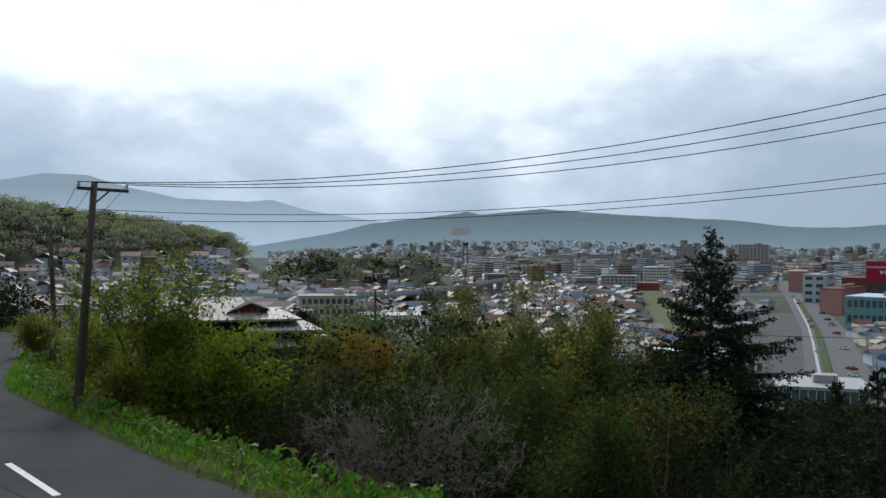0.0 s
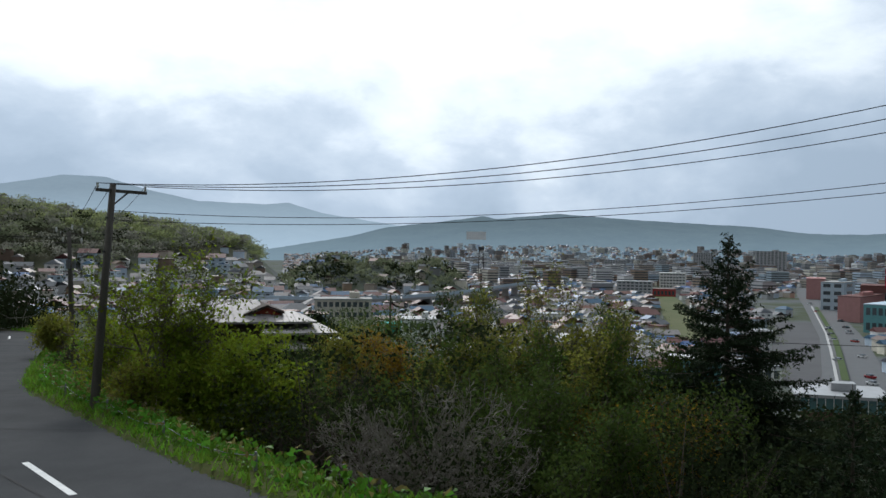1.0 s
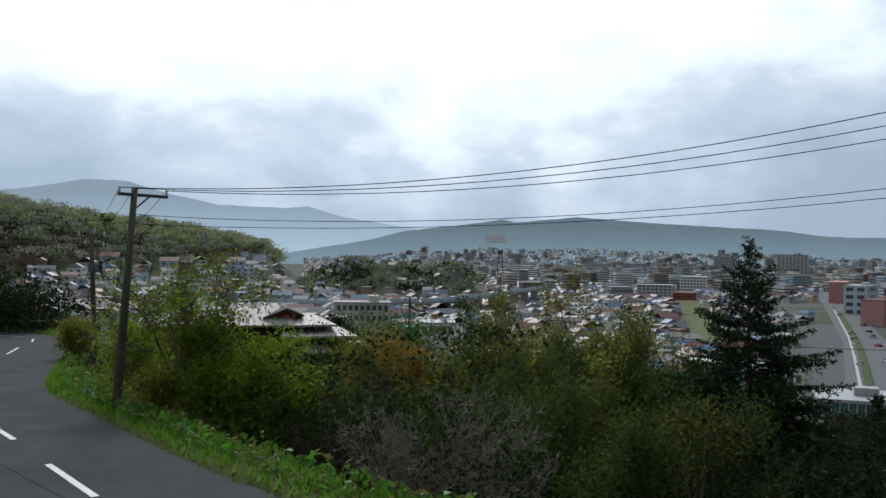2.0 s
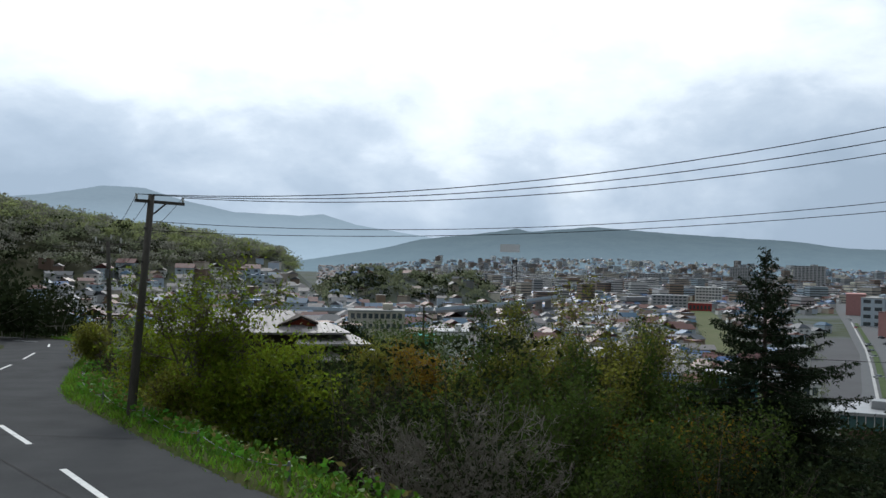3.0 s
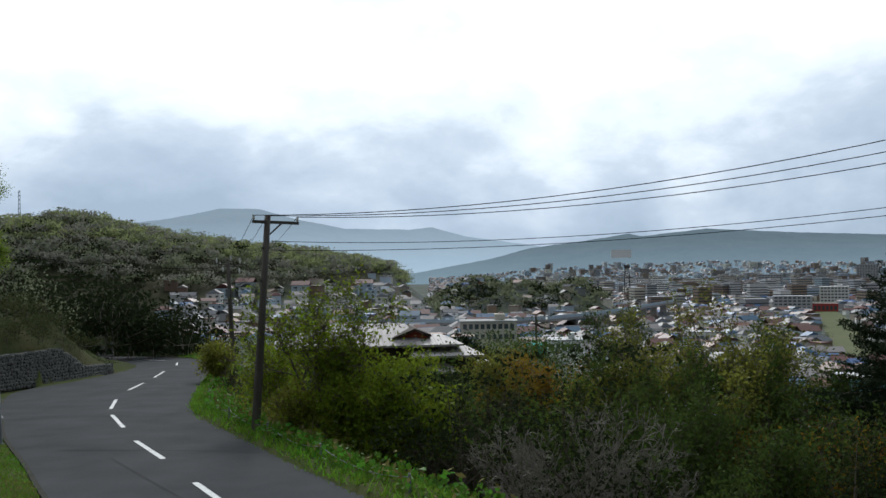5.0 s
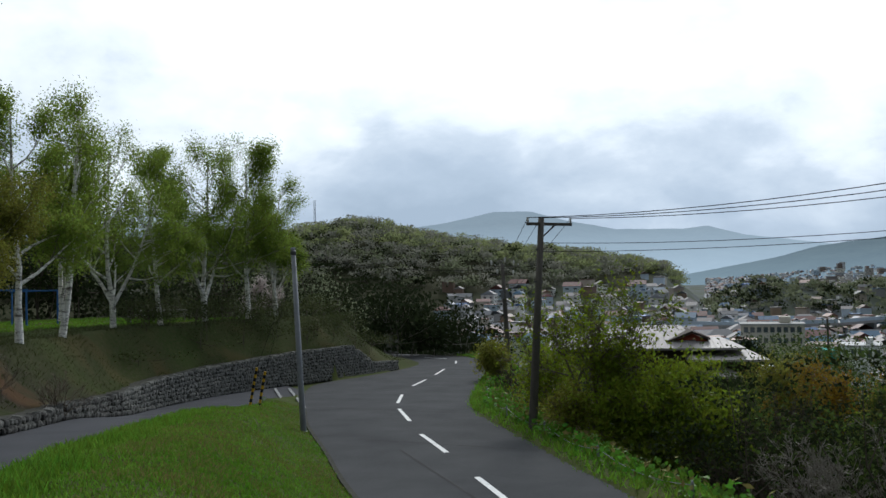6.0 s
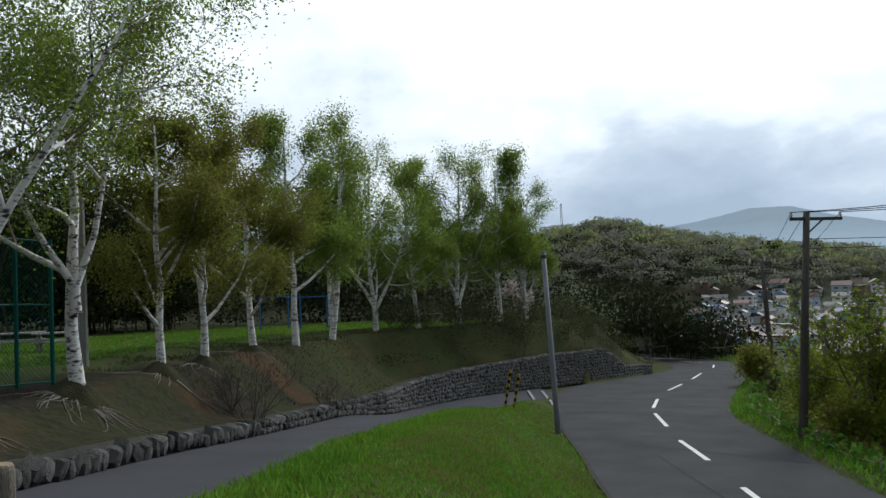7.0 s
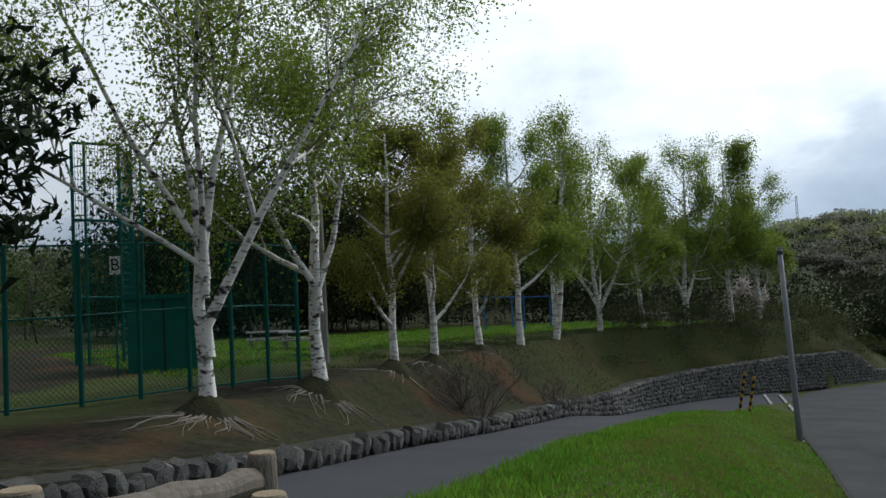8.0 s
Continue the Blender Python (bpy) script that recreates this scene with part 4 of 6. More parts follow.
for p, off, mid, high in zip(P1, (-1.0, 0.2, 1.4), (0.0835, 0.0762, 0.0690), (0.1505, 0.1365, 0.1227)):
    climbing_wire(p, off, mid, high, 0.013, "black overhead power wire sagging from the pole")
for p, q in zip(P1, P2):
    wire(p, q, 0.5, 0.009, "black overhead power wire sagging from the pole")
T1 = Vector((px + 0.4, py + 0.1, pz))
for h, mid, high in ((6.35, 0.0345, 0.0715), (6.05, 0.0275, 0.0615)):
    climbing_wire(T1 + Vector((0, 0, h)), 0.0, mid, high, 0.010, "thin telephone cable below the power wires")
    wire(T1 + Vector((0, 0, h)), Vector((qx - 0.2, qy, 1.65 - 0.0945 * 75 + h - 0.6)), 0.5, 0.009, "thin telephone cable below the power wires")

lx, ly = at_bearing(36.59, 31.2)
lz = 1.65 - 0.1709 * 31.2
root = thing("steel_pole", pose(lx, ly, lz), "slim bare galvanised steel pole at the road's edge", "pole")
ltop = Vector((-0.20, -0.13, 6.35))
Geo().tube([(0, 0, -0.5), (0, 0, 0), tuple(ltop)], [0.105, 0.105, 0.08], 12).ob("pole", M_STEEL, root, smooth_it=True)
Geo().tube([ltop, ltop + Vector((0, 0, 0.05))], [0.10, 0.07], 12).ob("cap", M_STEEL, root)
Geo().tube([(0, 0, 0.0), (0, 0, 0.12)], 0.15, 12).ob("collar", M_STEEL, root)
Geo().tube([ltop * 0.97 - Vector((0.0, 0, 0.02)), ltop * 0.97 + Vector((0, 0, 0.1))], 0.10, 12).ob("band", M_DARKSTEEL, root)
wire(Vector((lx, ly, lz)) + ltop * 0.97, T1 + Vector((0, 0, 5.6)), 0.35, 0.008, "thin cable from the steel pole to the utility pole")

# striped sleeves on the stay wires
for b, d, z in ((39.92, 38.05, -3.66), (39.42, 37.65, -3.8)):
    x, y = at_bearing(b, d)
    root = thing("stay_guard", pose(x, y, z), "yellow and black striped sleeve over a slanting stay wire", "cable guard", "stay guards")
    foot, head = Vector((0, 0, -0.3)), Vector((0.33, 0.2, 1.68))
    n = 14
    for i in range(n):
        a, c = foot.lerp(head, i / n), foot.lerp(head, (i + 1) / n)
        Geo().tube([a, c], 0.055, 8).ob("stripe", M_YELLOW if i % 2 else M_BLACK, root)
    tagged(Geo().tube([Vector((x, y, z)) + head, Vector((lx, ly, lz)) + ltop * 0.9], 0.006, 4).ob("stay_wire", M_CABLE), "thin steel stay wire running up to the pole", "wire")


# ---- stone facing along the footpath, stone by stone ----
def stone_mesh(seed):
    rng = np.random.default_rng(seed)
    n = 5 + seed % 3
    turn = rng.uniform(0, 6)
    ring = [(0.56 * math.cos(2 * math.pi * i / n + turn) * rng.uniform(0.72, 1.12), 0.56 * math.sin(2 * math.pi * i / n + turn) * rng.uniform(0.72, 1.12)) for i in range(n)]
    v, f = [], []
    for y, k in ((0.5, 1.0), (-0.12, 0.98), (-0.40, 0.80)):
        v += [(x * k, y, z * k) for x, z in ring]
    v.append((rng.uniform(-0.1, 0.1), -0.5, rng.uniform(-0.1, 0.1)))
    for a in (0, n):
        f += [(a + i, a + (i + 1) % n, a + n + (i + 1) % n, a + n + i) for i in range(n)]
    f += [(2 * n + i, 2 * n + (i + 1) % n, 3 * n) for i in range(n)]
    me = bpy.data.meshes.new("stone")
    me.from_pydata(v, [], f)
    me.materials.append(M_STONE)
    return me


def along(poly):
    pts = resample(poly, 0.1)
    s = np.concatenate([[0], np.cumsum(np.hypot(*np.diff(pts, axis=0).T))])
    return pts, s


def stone_wall():
    pts, s = along(KERB[1:13])
    wall = Geo()
    k = 0
    step = 5
    idx = list(range(0, len(pts), step))
    for i in idx:
        p = pts[i]
        q = pts[min(i + 1, len(pts) - 1)] - pts[max(i - 1, 0)]
        nrm = np.array([-q[1], q[0]]) / (np.hypot(*q) + 1e-9)
        zb = float(z_path(*p) if p[1] < 34 else z_road(*p))
        zt = zb + float(wall_rise(p[1]))
        a, b = p + nrm * 0.02, p + nrm * 0.95
        lean = nrm * 0.12 * (zt - zb)
        wall.v += [(a[0], a[1], zb - 0.3), (a[0] + lean[0], a[1] + lean[1], zt - 0.03), (b[0] + lean[0], b[1] + lean[1], zt - 0.01), (b[0], b[1], zb - 0.3)]
    for i in range(len(idx) - 1):
        for j in range(3):
            a = i * 4 + j
            wall.f.append((a, a + 1, a + 5, a + 4))
    body = tagged(wall.ob("retaining_wall", M_MORTAR), "low wall of rough grey field stones along the footpath", "stone wall", kind="structure")
    rng = np.random.default_rng(77)
    shapes = [stone_mesh(500 + i) for i in range(8)]
    single, rest_v, rest_f = 0, [], []
    row = 0
    pos = 0.0
    total = s[-1]
    count = 0
    spots = []
    for course in range(11):
        pos = rng.uniform(0, 0.2)
        while pos < total - 0.3:
            i = int(np.searchsorted(s, pos))
            p = pts[min(i, len(pts) - 1)]
            rise = float(wall_rise(p[1]))
            ch = 0.2
            rows = max(1, int(round(rise / ch)))
            w = rng.uniform(0.14, 0.36)
            if course < rows:
                spots.append((math.hypot(*p), i, (course + 0.5 + rng.uniform(-0.18, 0.18)) * rise / rows, w, rise / rows))
            pos += w * 0.95
    spots.sort(key=lambda q: q[0])
    for n, (d, i, h, w, ch) in enumerate(spots):
        i = min(i, len(pts) - 2)
        p, q = pts[i], pts[i + 1] - pts[i]
        nrm = np.array([-q[1], q[0]]) / (np.hypot(*q) + 1e-9)
        zb = float(z_path(*p) if p[1] < 34 else z_road(*p))
        c = p + nrm * (0.02 + 0.12 * h + rng.uniform(-0.02, 0.02))
        ang = math.atan2(q[1], q[0])
        m = Matrix.LocRotScale((c[0], c[1], zb + h - 0.02), Euler((0.1 + rng.normal() * 0.08, rng.uniform(-0.9, 0.9), ang + rng.normal() * 0.08)), (w * 1.12, 0.24 * rng.uniform(0.8, 1.25), ch * rng.uniform(0.95, 1.35)))
        me = shapes[int(rng.integers(0, 8))]
        if n < 300:
            ob = new("stone", me)
            ob.parent = body
            ob.matrix_world = m
        else:
            b = len(rest_v)
            rest_v += [tuple(m @ v.co) for v in me.vertices]
            rest_f += [tuple(b + k for k in f.vertices) for f in me.polygons]
    ob = mesh_ob("stones", rest_v, rest_f, M_STONE, body)
    tagged(ob, kind="stuff")


# ---- log barrier, kerb and fence ----
def log_barrier():
    root = thing("log_barrier", pose(0, 0, 0), "low barrier of weathered peeled logs on short posts", "log fence")
    posts = []
    for b, d, top in ((71.07, 5.99, 0.729), (84.94, 4.24, 0.964), (71.4, 4.59, 0.755)):
        x, y = at_bearing(b, d)
        z = top
        posts.append(Vector((x, y, z)))
        g = Geo().tube([(x, y, z - 1.1), (x, y, z - 0.04), (x, y, z - 0.01)], [0.098, 0.092, 0.082], 14)
        g.ob("post", M_LOG, root, "bark-brown upright log", smooth_it=False)
        Geo().tube([(x, y, z - 0.012), (x, y, z)], [0.085, 0.078], 14).ob("post_end", M_LOGEND, root, "pale sawn end of the post")
    a = posts[0] - Vector((0.02, 0.03, 0.18))
    x, y = at_bearing(84.0, 4.15)
    b_ = Vector((x, y, 0.80))
    pts = [a.lerp(b_, i / 8) + Vector((0, 0, 0.012 * math.sin(i * 1.9))) for i in range(9)]
    Geo().tube(pts, [0.085 + 0.006 * math.sin(i * 2.3) for i in range(9)], 12).ob("rail", M_LOG, root, "weathered grey log laid as a rail")


def road_kerb():
    pts = resample(EDGE_L[2:8], 0.6)
    body = tagged(new("kerb"), "low dark concrete edging along the grass island", "kerb", kind="structure")
    for p, q in zip(pts[:-1], pts[1:]):
        c = (p + q) / 2
        t = q - p
        ang = math.atan2(t[1], t[0])
        l = float(np.hypot(*t))
        nrm = np.array([-t[1], t[0]]) / l
        c = c + nrm * 0.02
        Geo().box((c[0], c[1], float(z_road(*c)) + 0.0), (l * 0.97, 0.12, 0.24), ang).ob("kerb_stone", M_MORTAR, body)


def ball_fence():
    """Tall green mesh fence of a ball court, with its shed and pylon."""
    root = thing("court_fence", pose(0, 0, 0), "tall green painted steel fence with wire mesh round a ball court", "fence")
    rows = ((88.5, 17.0), (83.78, 17.24), (79.85, 17.42), (76.57, 17.71), (73.73, 18.2), (71.2, 18.5), (69.02, 19.19), (67.14, 19.68))
    tops = []
    for k, (b, d) in enumerate(rows):
        x, y, z = put(b, d)
        h = 2.9
        Geo().tube([(x, y, z - 0.3), (x, y, z + h)], 0.045, 8).ob("post", M_GREENSTEEL, root)
        tops.append((x, y, z))
    for (a, b) in zip(tops[:-1], tops[1:]):
        for h in (0.08, 1.6, 2.86):
            Geo().tube([(a[0], a[1], a[2] + h), (b[0], b[1], b[2] + h)], 0.02, 6).ob("rail", M_GREENSTEEL, root)
        L = math.hypot(b[0] - a[0], b[1] - a[1])
        n = int(L / 0.09)
        g = Geo()
        for s in (1, -1):
            for i in range(-27, n + 1):
                u0, z0, u1, z1 = i / n, 0.1, (i + 27) / n, 0.1 + 27 * 0.09 * 1.15
                if s < 0:
                    u0, u1 = 1 - u0, 1 - u1
                pts = []
                for u, zz in ((u0, z0), (u1, z1)):
                    pts.append([u, zz])
                (ua, za), (ub, zb) = pts
                for p, o in ((0, 1), (1, 0)):
                    u, zz = pts[p]
                    uo, zo = pts[o]
                    c = min(max(u, 0), 1)
                    if c != u and abs(uo - u) > 1e-9:
                        zz = zz + (zo - zz) * (c - u) / (uo - u)
                    pts[p] = [c, zz]
                (ua, za), (ub, zb) = pts
                if abs(ua - ub) < 1e-6:
                    continue
                g.tube([(a[0] + (b[0] - a[0]) * ua, a[1] + (b[1] - a[1]) * ua, a[2] + za), (a[0] + (b[0] - a[0]) * ub, a[1] + (b[1] - a[1]) * ub, a[2] + zb)], 0.0035, 3, cap=False)
        tagged(g.ob("wire_mesh", M_GREENSTEEL, root), kind="stuff")
    # inner high ball-stop frame
    root = thing("ball_stop", pose(0, 0, 0), "very tall green steel frame hung with netting", "net frame")
    frame_posts = []
    for b, d, h in ((79.8, 31, 7.1), (77.2, 31, 7.1), (76.6, 33.5, 7.1)):
        x, y, z = put(b, d)
        Geo().tube([(x, y, z - 0.3), (x, y, z + h)], 0.06, 6).ob("mast", M_GREENSTEEL, root)
        Geo().tube([(x + 0.4, y + 0.3, z - 0.3), (x + 0.4, y + 0.3, z + h)], 0.05, 6).ob("mast", M_GREENSTEEL, root)
        for k in range(1, 9):
            Geo().tube([(x, y, z + h * k / 9), (x + 0.4, y + 0.3, z + h * k / 9)], 0.025, 4).ob("rung", M_GREENSTEEL, root)
        frame_posts.append((x, y, z, h))
    for a, b in zip(frame_posts[:-1], frame_posts[1:]):
        for u in (0.3, 0.65, 1.0):
            Geo().tube([(a[0], a[1], a[2] + a[3] * u), (b[0], b[1], b[2] + b[3] * u)], 0.05, 6).ob("beam", M_GREENSTEEL, root)
        g = Geo()
        n = 16
        for i in range(n + 1):
            u = i / n
            x, y, z, h = (a[j] + (b[j] - a[j]) * u for j in range(4))
            g.tube([(x, y, z + 0.2), (x, y, z + h)], 0.008, 3, cap=False)
        for k in range(30):
            g.tube([(a[0], a[1], a[2] + 0.2 + a[3] * k / 31), (b[0], b[1], b[2] + 0.2 + b[3] * k / 31)], 0.008, 3, cap=False)
        tagged(g.ob("netting", M_GREENSTEEL, root), kind="stuff")
    # letter board on the fence
    x, y = at_bearing(77.66, 24.2)
    z = 2.81
    board = thing("letter_board", pose(x, y, z, 90, 0, 77), "small white board with a black letter B", "sign")
    Geo().box((0, 0, 0), (0.26, 0.46, 0.02)).ob("plate", M_CERAMIC, board)
    cu = bpy.data.curves.new("letter", "FONT")
    cu.body, cu.size, cu.extrude, cu.align_x, cu.align_y = "B", 0.42, 0.004, "CENTER", "CENTER"
    cu.materials.append(M_BLACK)
    ob = new("letter", cu)
    ob.parent = board
    ob.location = (0, 0, 0.016)
    tagged(Geo().tube([(x, y, gz(x, y)), (x, y, z - 0.2)], 0.03, 6).ob("sign_post", M_GREENSTEEL), "slim green post under the letter board", "post")
    # shed
    x, y, z = put(74.95, 27)
    shed = thing("shed", pose(x, y, z, 0, 0, 75), "green painted steel storage shed with ribbed walls", "shed")
    Geo().box((0, 0, 1.05), (1.9, 2.0, 2.0)).ob("body", M_SHED, shed)
    for i in range(13):
        Geo().box((-0.9 + i * 0.15, -1.01, 1.0), (0.05, 0.04, 2.1)).ob("rib", M_SHED, shed)
    Geo().box((0, 0, 2.08), (2.1, 2.2, 0.12)).ob("roof", M_GREENSTEEL, shed)
    Geo().box((0, -1.04, 1.0), (0.05, 0.03, 1.95)).ob("door_joint", M_BLACK, shed)


M_SHED = mat("shed_paint", (0.01, 0.12, 0.095), (0.018, 0.16, 0.125), 2, 0.5, 0.1)
M_BLUE = mat("blue_paint", (0.03, 0.10, 0.28), (0.04, 0.13, 0.33), 3, 0.5)
M_BENCH = mat("grey_planks", (0.25, 0.24, 0.22), (0.36, 0.35, 0.33), 3, 0.8)


def park_things():
    for b, d in ((53.6, 60), (51.9, 62)):
        x, y, z = put(b, d)
        sw = thing("swing_frame", pose(x, y, z, 0, 0, b), "blue painted steel playground swing frame", "playground frame")
        for s in (-1, 1):
            for q in (-1, 1):
                Geo().tube([(s * 1.3 , q * 0.7, -0.2), (s * 1.3, 0, 2.1)], 0.05, 6).ob("leg", M_BLUE, sw)
        Geo().tube([(-1.4, 0, 2.1), (1.4, 0, 2.1)], 0.05, 6).ob("crossbar", M_BLUE, sw)
    for b, d in ((68.6, 37), (66.6, 36), (46.0, 60), (44.2, 62)):
        x, y, z = put(b, d)
        t = thing("picnic_table", pose(x, y, z, 0, 0, b), "grey timber picnic table with benches on the lawn", "table", "picnic tables")
        Geo().box((0, 0, 0.72), (1.8, 0.7, 0.06)).ob("tabletop", M_BENCH, t)
        for s in (-1, 1):
            Geo().box((0, s * 0.7, 0.43), (1.8, 0.28, 0.05)).ob("bench", M_BENCH, t)
            Geo().box((s * 0.7, 0, 0.36), (0.08, 1.5, 0.08)).ob("bearer", M_BENCH, t)
            for q in (-1, 1):
                Geo().tube([(s * 0.7, q * 0.55, -0.1), (s * 0.7, q * 0.2, 0.7)], 0.04, 5).ob("leg", M_BENCH, t)
    x, y, z = put(65.4, 26)
    tr = thing("park_pole", pose(x, y, z), "grey concrete pole with a small box", "pole")
    Geo().tube([(0, 0, -0.3), (0, 0, 4.6)], [0.16, 0.13], 10).ob("pole", M_BENCH, tr)
    Geo().box((-0.15, -0.15, 2.0), (0.2, 0.14, 0.5)).ob("box", M_CERAMIC, tr)


M_MOSS = mat("mossy_soil", (0.022, 0.024, 0.012), (0.045, 0.045, 0.02), 3, 0.95, 0.9, fine=25)


def roots(b, d, seed, n=12):
    x0, y0, z0 = put(b, d)
    rng = np.random.default_rng(seed)
    root = thing("tree_roots", pose(0, 0, 0), "pale bare roots spreading over worn soil", "roots")
    mound = Geo()
    for i in range(5):
        for j in range(14):
            t, r = 2 * math.pi * j / 14, (0.0, 0.2, 0.36, 0.5, 0.66)[i] * (1 + 0.18 * math.sin(j * 2.1 + seed))
            x, y = x0 + r * math.cos(t), y0 + r * math.sin(t)
            mound.v.append((x, y, gz(x, y) + (0.26, 0.22, 0.13, 0.05, -0.06)[i] + 0.02 * math.sin(3 * j + i)))
    for i in range(4):
        for j in range(14):
            a, c = i * 14 + j, i * 14 + (j + 1) % 14
            mound.f.append((a, a + 14, c + 14, c))
    mound.ob("mound", M_MOSS, root, "dark mossy soil heaped round the trunk", smooth_it=True)
    for k in range(n):
        # outwards, mostly down the bank
        ang = rng.uniform(-1.9, 0.9)
        L = rng.uniform(0.5, 2.0)
        pts, rad = [], []
        x, y = x0 + 0.12 * math.cos(ang), y0 + 0.12 * math.sin(ang)
        r0 = rng.uniform(0.008, 0.024)
        for i in range(8):
            pts.append((x, y, gz(x, y) + r0 * 0.5 * (1 + math.sin(i * 1.7 + k)) - 0.02 * (i == 7)))
            rad.append(r0 * (1 - i / 9))
            ang += rng.normal() * 0.25
            x += L / 7 * math.cos(ang)
            y += L / 7 * math.sin(ang)
        Geo().tube(pts, rad, 6).ob("root", M_ROOT, root, smooth_it=True)


def rope_barrier():
    """Low posts and a slack rope along the verge."""
    pts, s = along(EDGE_R[2:13])
    root = thing("rope_barrier", pose(0, 0, 0), "low grey posts linked by a slack pale rope on the verge", "rope fence")
    tops = []
    for k in np.arange(1.5, s[-1], 5.5):
        i = min(int(np.searchsorted(s, k)), len(pts) - 2)
        q = pts[i + 1] - pts[i]
        nrm = np.array([q[1], -q[0]]) / np.hypot(*q)
        x, y = pts[i] + nrm * 0.75
        z = gz(x, y)
        Geo().tube([(x, y, z - 0.3), (x, y, z + 0.36), (x, y, z + 0.4)], [0.035, 0.035, 0.02], 8).ob("post", M_STEEL, root)
        tops.append(Vector((x, y, z + 0.32)))
    for a, b in zip(tops[:-1], tops[1:]):
        line = [a.lerp(b, i / 8) - Vector((0, 0, 0.8 * (i / 8) * (1 - i / 8))) for i in range(9)]
        Geo().tube(line, 0.011, 5).ob("rope", M_STEEL, root)


# ---- grass and weeds ----
def blades(name, spots, height, material, seed, label, category, lean=0.35, width=0.012):
    rng = np.random.default_rng(seed)
    p = np.asarray(spots, float)
    n = len(p)
    h = height * rng.uniform(0.45, 1.3, n)
    a = rng.uniform(0, 2 * np.pi, n)
    side = np.stack([np.cos(a), np.sin(a), 0 * a], 1) * (1.4 * width * rng.uniform(0.7, 1.4, n))[:, None]
    b = rng.uniform(0, 2 * np.pi, n)
    tip = np.stack([np.cos(b) * h * lean, np.sin(b) * h * lean, h], 1)
    v = np.stack([p - side, p + side, p + tip], 1).reshape(-1, 3)
    i = np.arange(n) * 3
    f = np.stack([i, i + 1, i + 2], 1)
    me = bpy.data.meshes.new(name)
    me.vertices.add(3 * n)
    me.vertices.foreach_set("co", v.astype(np.float32).ravel())
    me.loops.add(3 * n)
    me.loops.foreach_set("vertex_index", f.ravel().astype(np.int32))
    me.polygons.add(n)
    me.polygons.foreach_set("loop_start", i.astype(np.int32))
    me.materials.append(material)
    me.update(calc_edges=True)
    return tagged(new(name, me), label, category, kind="stuff")


def scatter(n, box, keep, seed):
    rng = np.random.default_rng(seed)
    x, y = rng.uniform(box[0], box[1], n), rng.uniform(box[2], box[3], n)
    k = keep(x, y, rng)
    x, y = x[k], y[k]
    return np.stack([x, y, ground(x, y)], 1)


def on_isle(x, y, rng):
    dl, dn, d = away(EDGE_L, x, y)[0], away(PATH_N, x, y)[0], np.hypot(x, y)
    return (dl > 0.08) & (dn < -0.02) & (d > 4.5) & (y > 2) & (rng.uniform(0, 1, len(x)) < np.clip(16 / d, 0, 1) ** 1.3)


def on_verge(x, y, rng):
    out = -away(EDGE_R, x, y)[0]
    return (out > -0.12) & (out < 1.9)


def on_bank(x, y, rng):
    dk, _, ky = away(KERB, x, y)
    return (dk > 0.4) & (dk < 9) & (ky > 7) & (ripple(x, y, 1.3) + 0.4 * ripple(x, y, 0.4) + smooth(12, 24, ky) * 0.4 > 0.15)


def greenery():
    box = (-28, -2, 2, 33)
    blades("grass", scatter(420000, box, on_isle, 1), 0.065, M_GRASSBLADE, 2, "bright green spring grass covering the island", "grass", 0.5, 0.008)
    blades("dry_grass", scatter(420000, box, lambda x, y, r: on_isle(x, y, r) & (ripple(x, y, 1.6, 3.0) + 0.8 * ripple(x, y, 0.5, 1.0) + 0.35 * r.normal(size=len(x)) > 0.05) & (away(PATH_N, x, y)[0] < -1.0), 3), 0.06, M_STRAW, 4, "straw-coloured dry grass among the green", "grass", 0.9, 0.008)
    blades("path_edge_grass", scatter(300000, box, lambda x, y, r: on_isle(x, y, r) & (away(PATH_N, x, y)[0] > -0.9 - 0.5 * ripple(x, y, 0.8)), 5), 0.14, M_GRASSBLADE, 6, "tufts of longer grass along the footpath's edge", "grass", 0.5)
    vb = (-42, 0, 12, 84)
    blades("verge_grass", scatter(160000, vb, on_verge, 7), 0.22, M_GRASSBLADE, 8, "long green grass on the road's verge", "grass", 0.6, 0.02)
    lf = scatter(150000, vb, lambda x, y, r: (-away(EDGE_R, x, y)[0] > 0.55) & (-away(EDGE_R, x, y)[0] < 4.2) & (ripple(x, y, 1.0) > -0.35), 9)
    lf[:, 2] += np.random.default_rng(10).uniform(0.05, 0.6, len(lf)) * (0.6 + 0.4 * ripple(lf[:, 0], lf[:, 1], 0.7))
    tagged(leaf_cloud("weeds", lf, 0.13, M_WEED, None, np.random.default_rng(11), long=1.2), "broad-leaved weeds and creepers on the verge", "weeds", kind="stuff")
    pale = lf[::6] + np.array([0, 0, 0.1])
    tagged(leaf_cloud("pale_weeds", pale, 0.09, M_STRAW, None, np.random.default_rng(12), long=2.2), "dry stalks among the weeds", "weeds", kind="stuff")
    blades("lawn_grass", scatter(90000, (-60, -22, 6, 62), lambda x, y, r: (away(KERB, x, y)[0] > 7) & (away(KERB, x, y)[0] < 22), 13), 0.09, M_GRASSBLADE, 14, "short green park lawn", "grass", 0.5, 0.03)
    blades("bank_grass", scatter(150000, (-50, -12, 10, 66), on_bank, 15), 0.11, M_BANKGRASS, 16, "thin dull green growth on the shady bank", "grass", 0.8, 0.010)


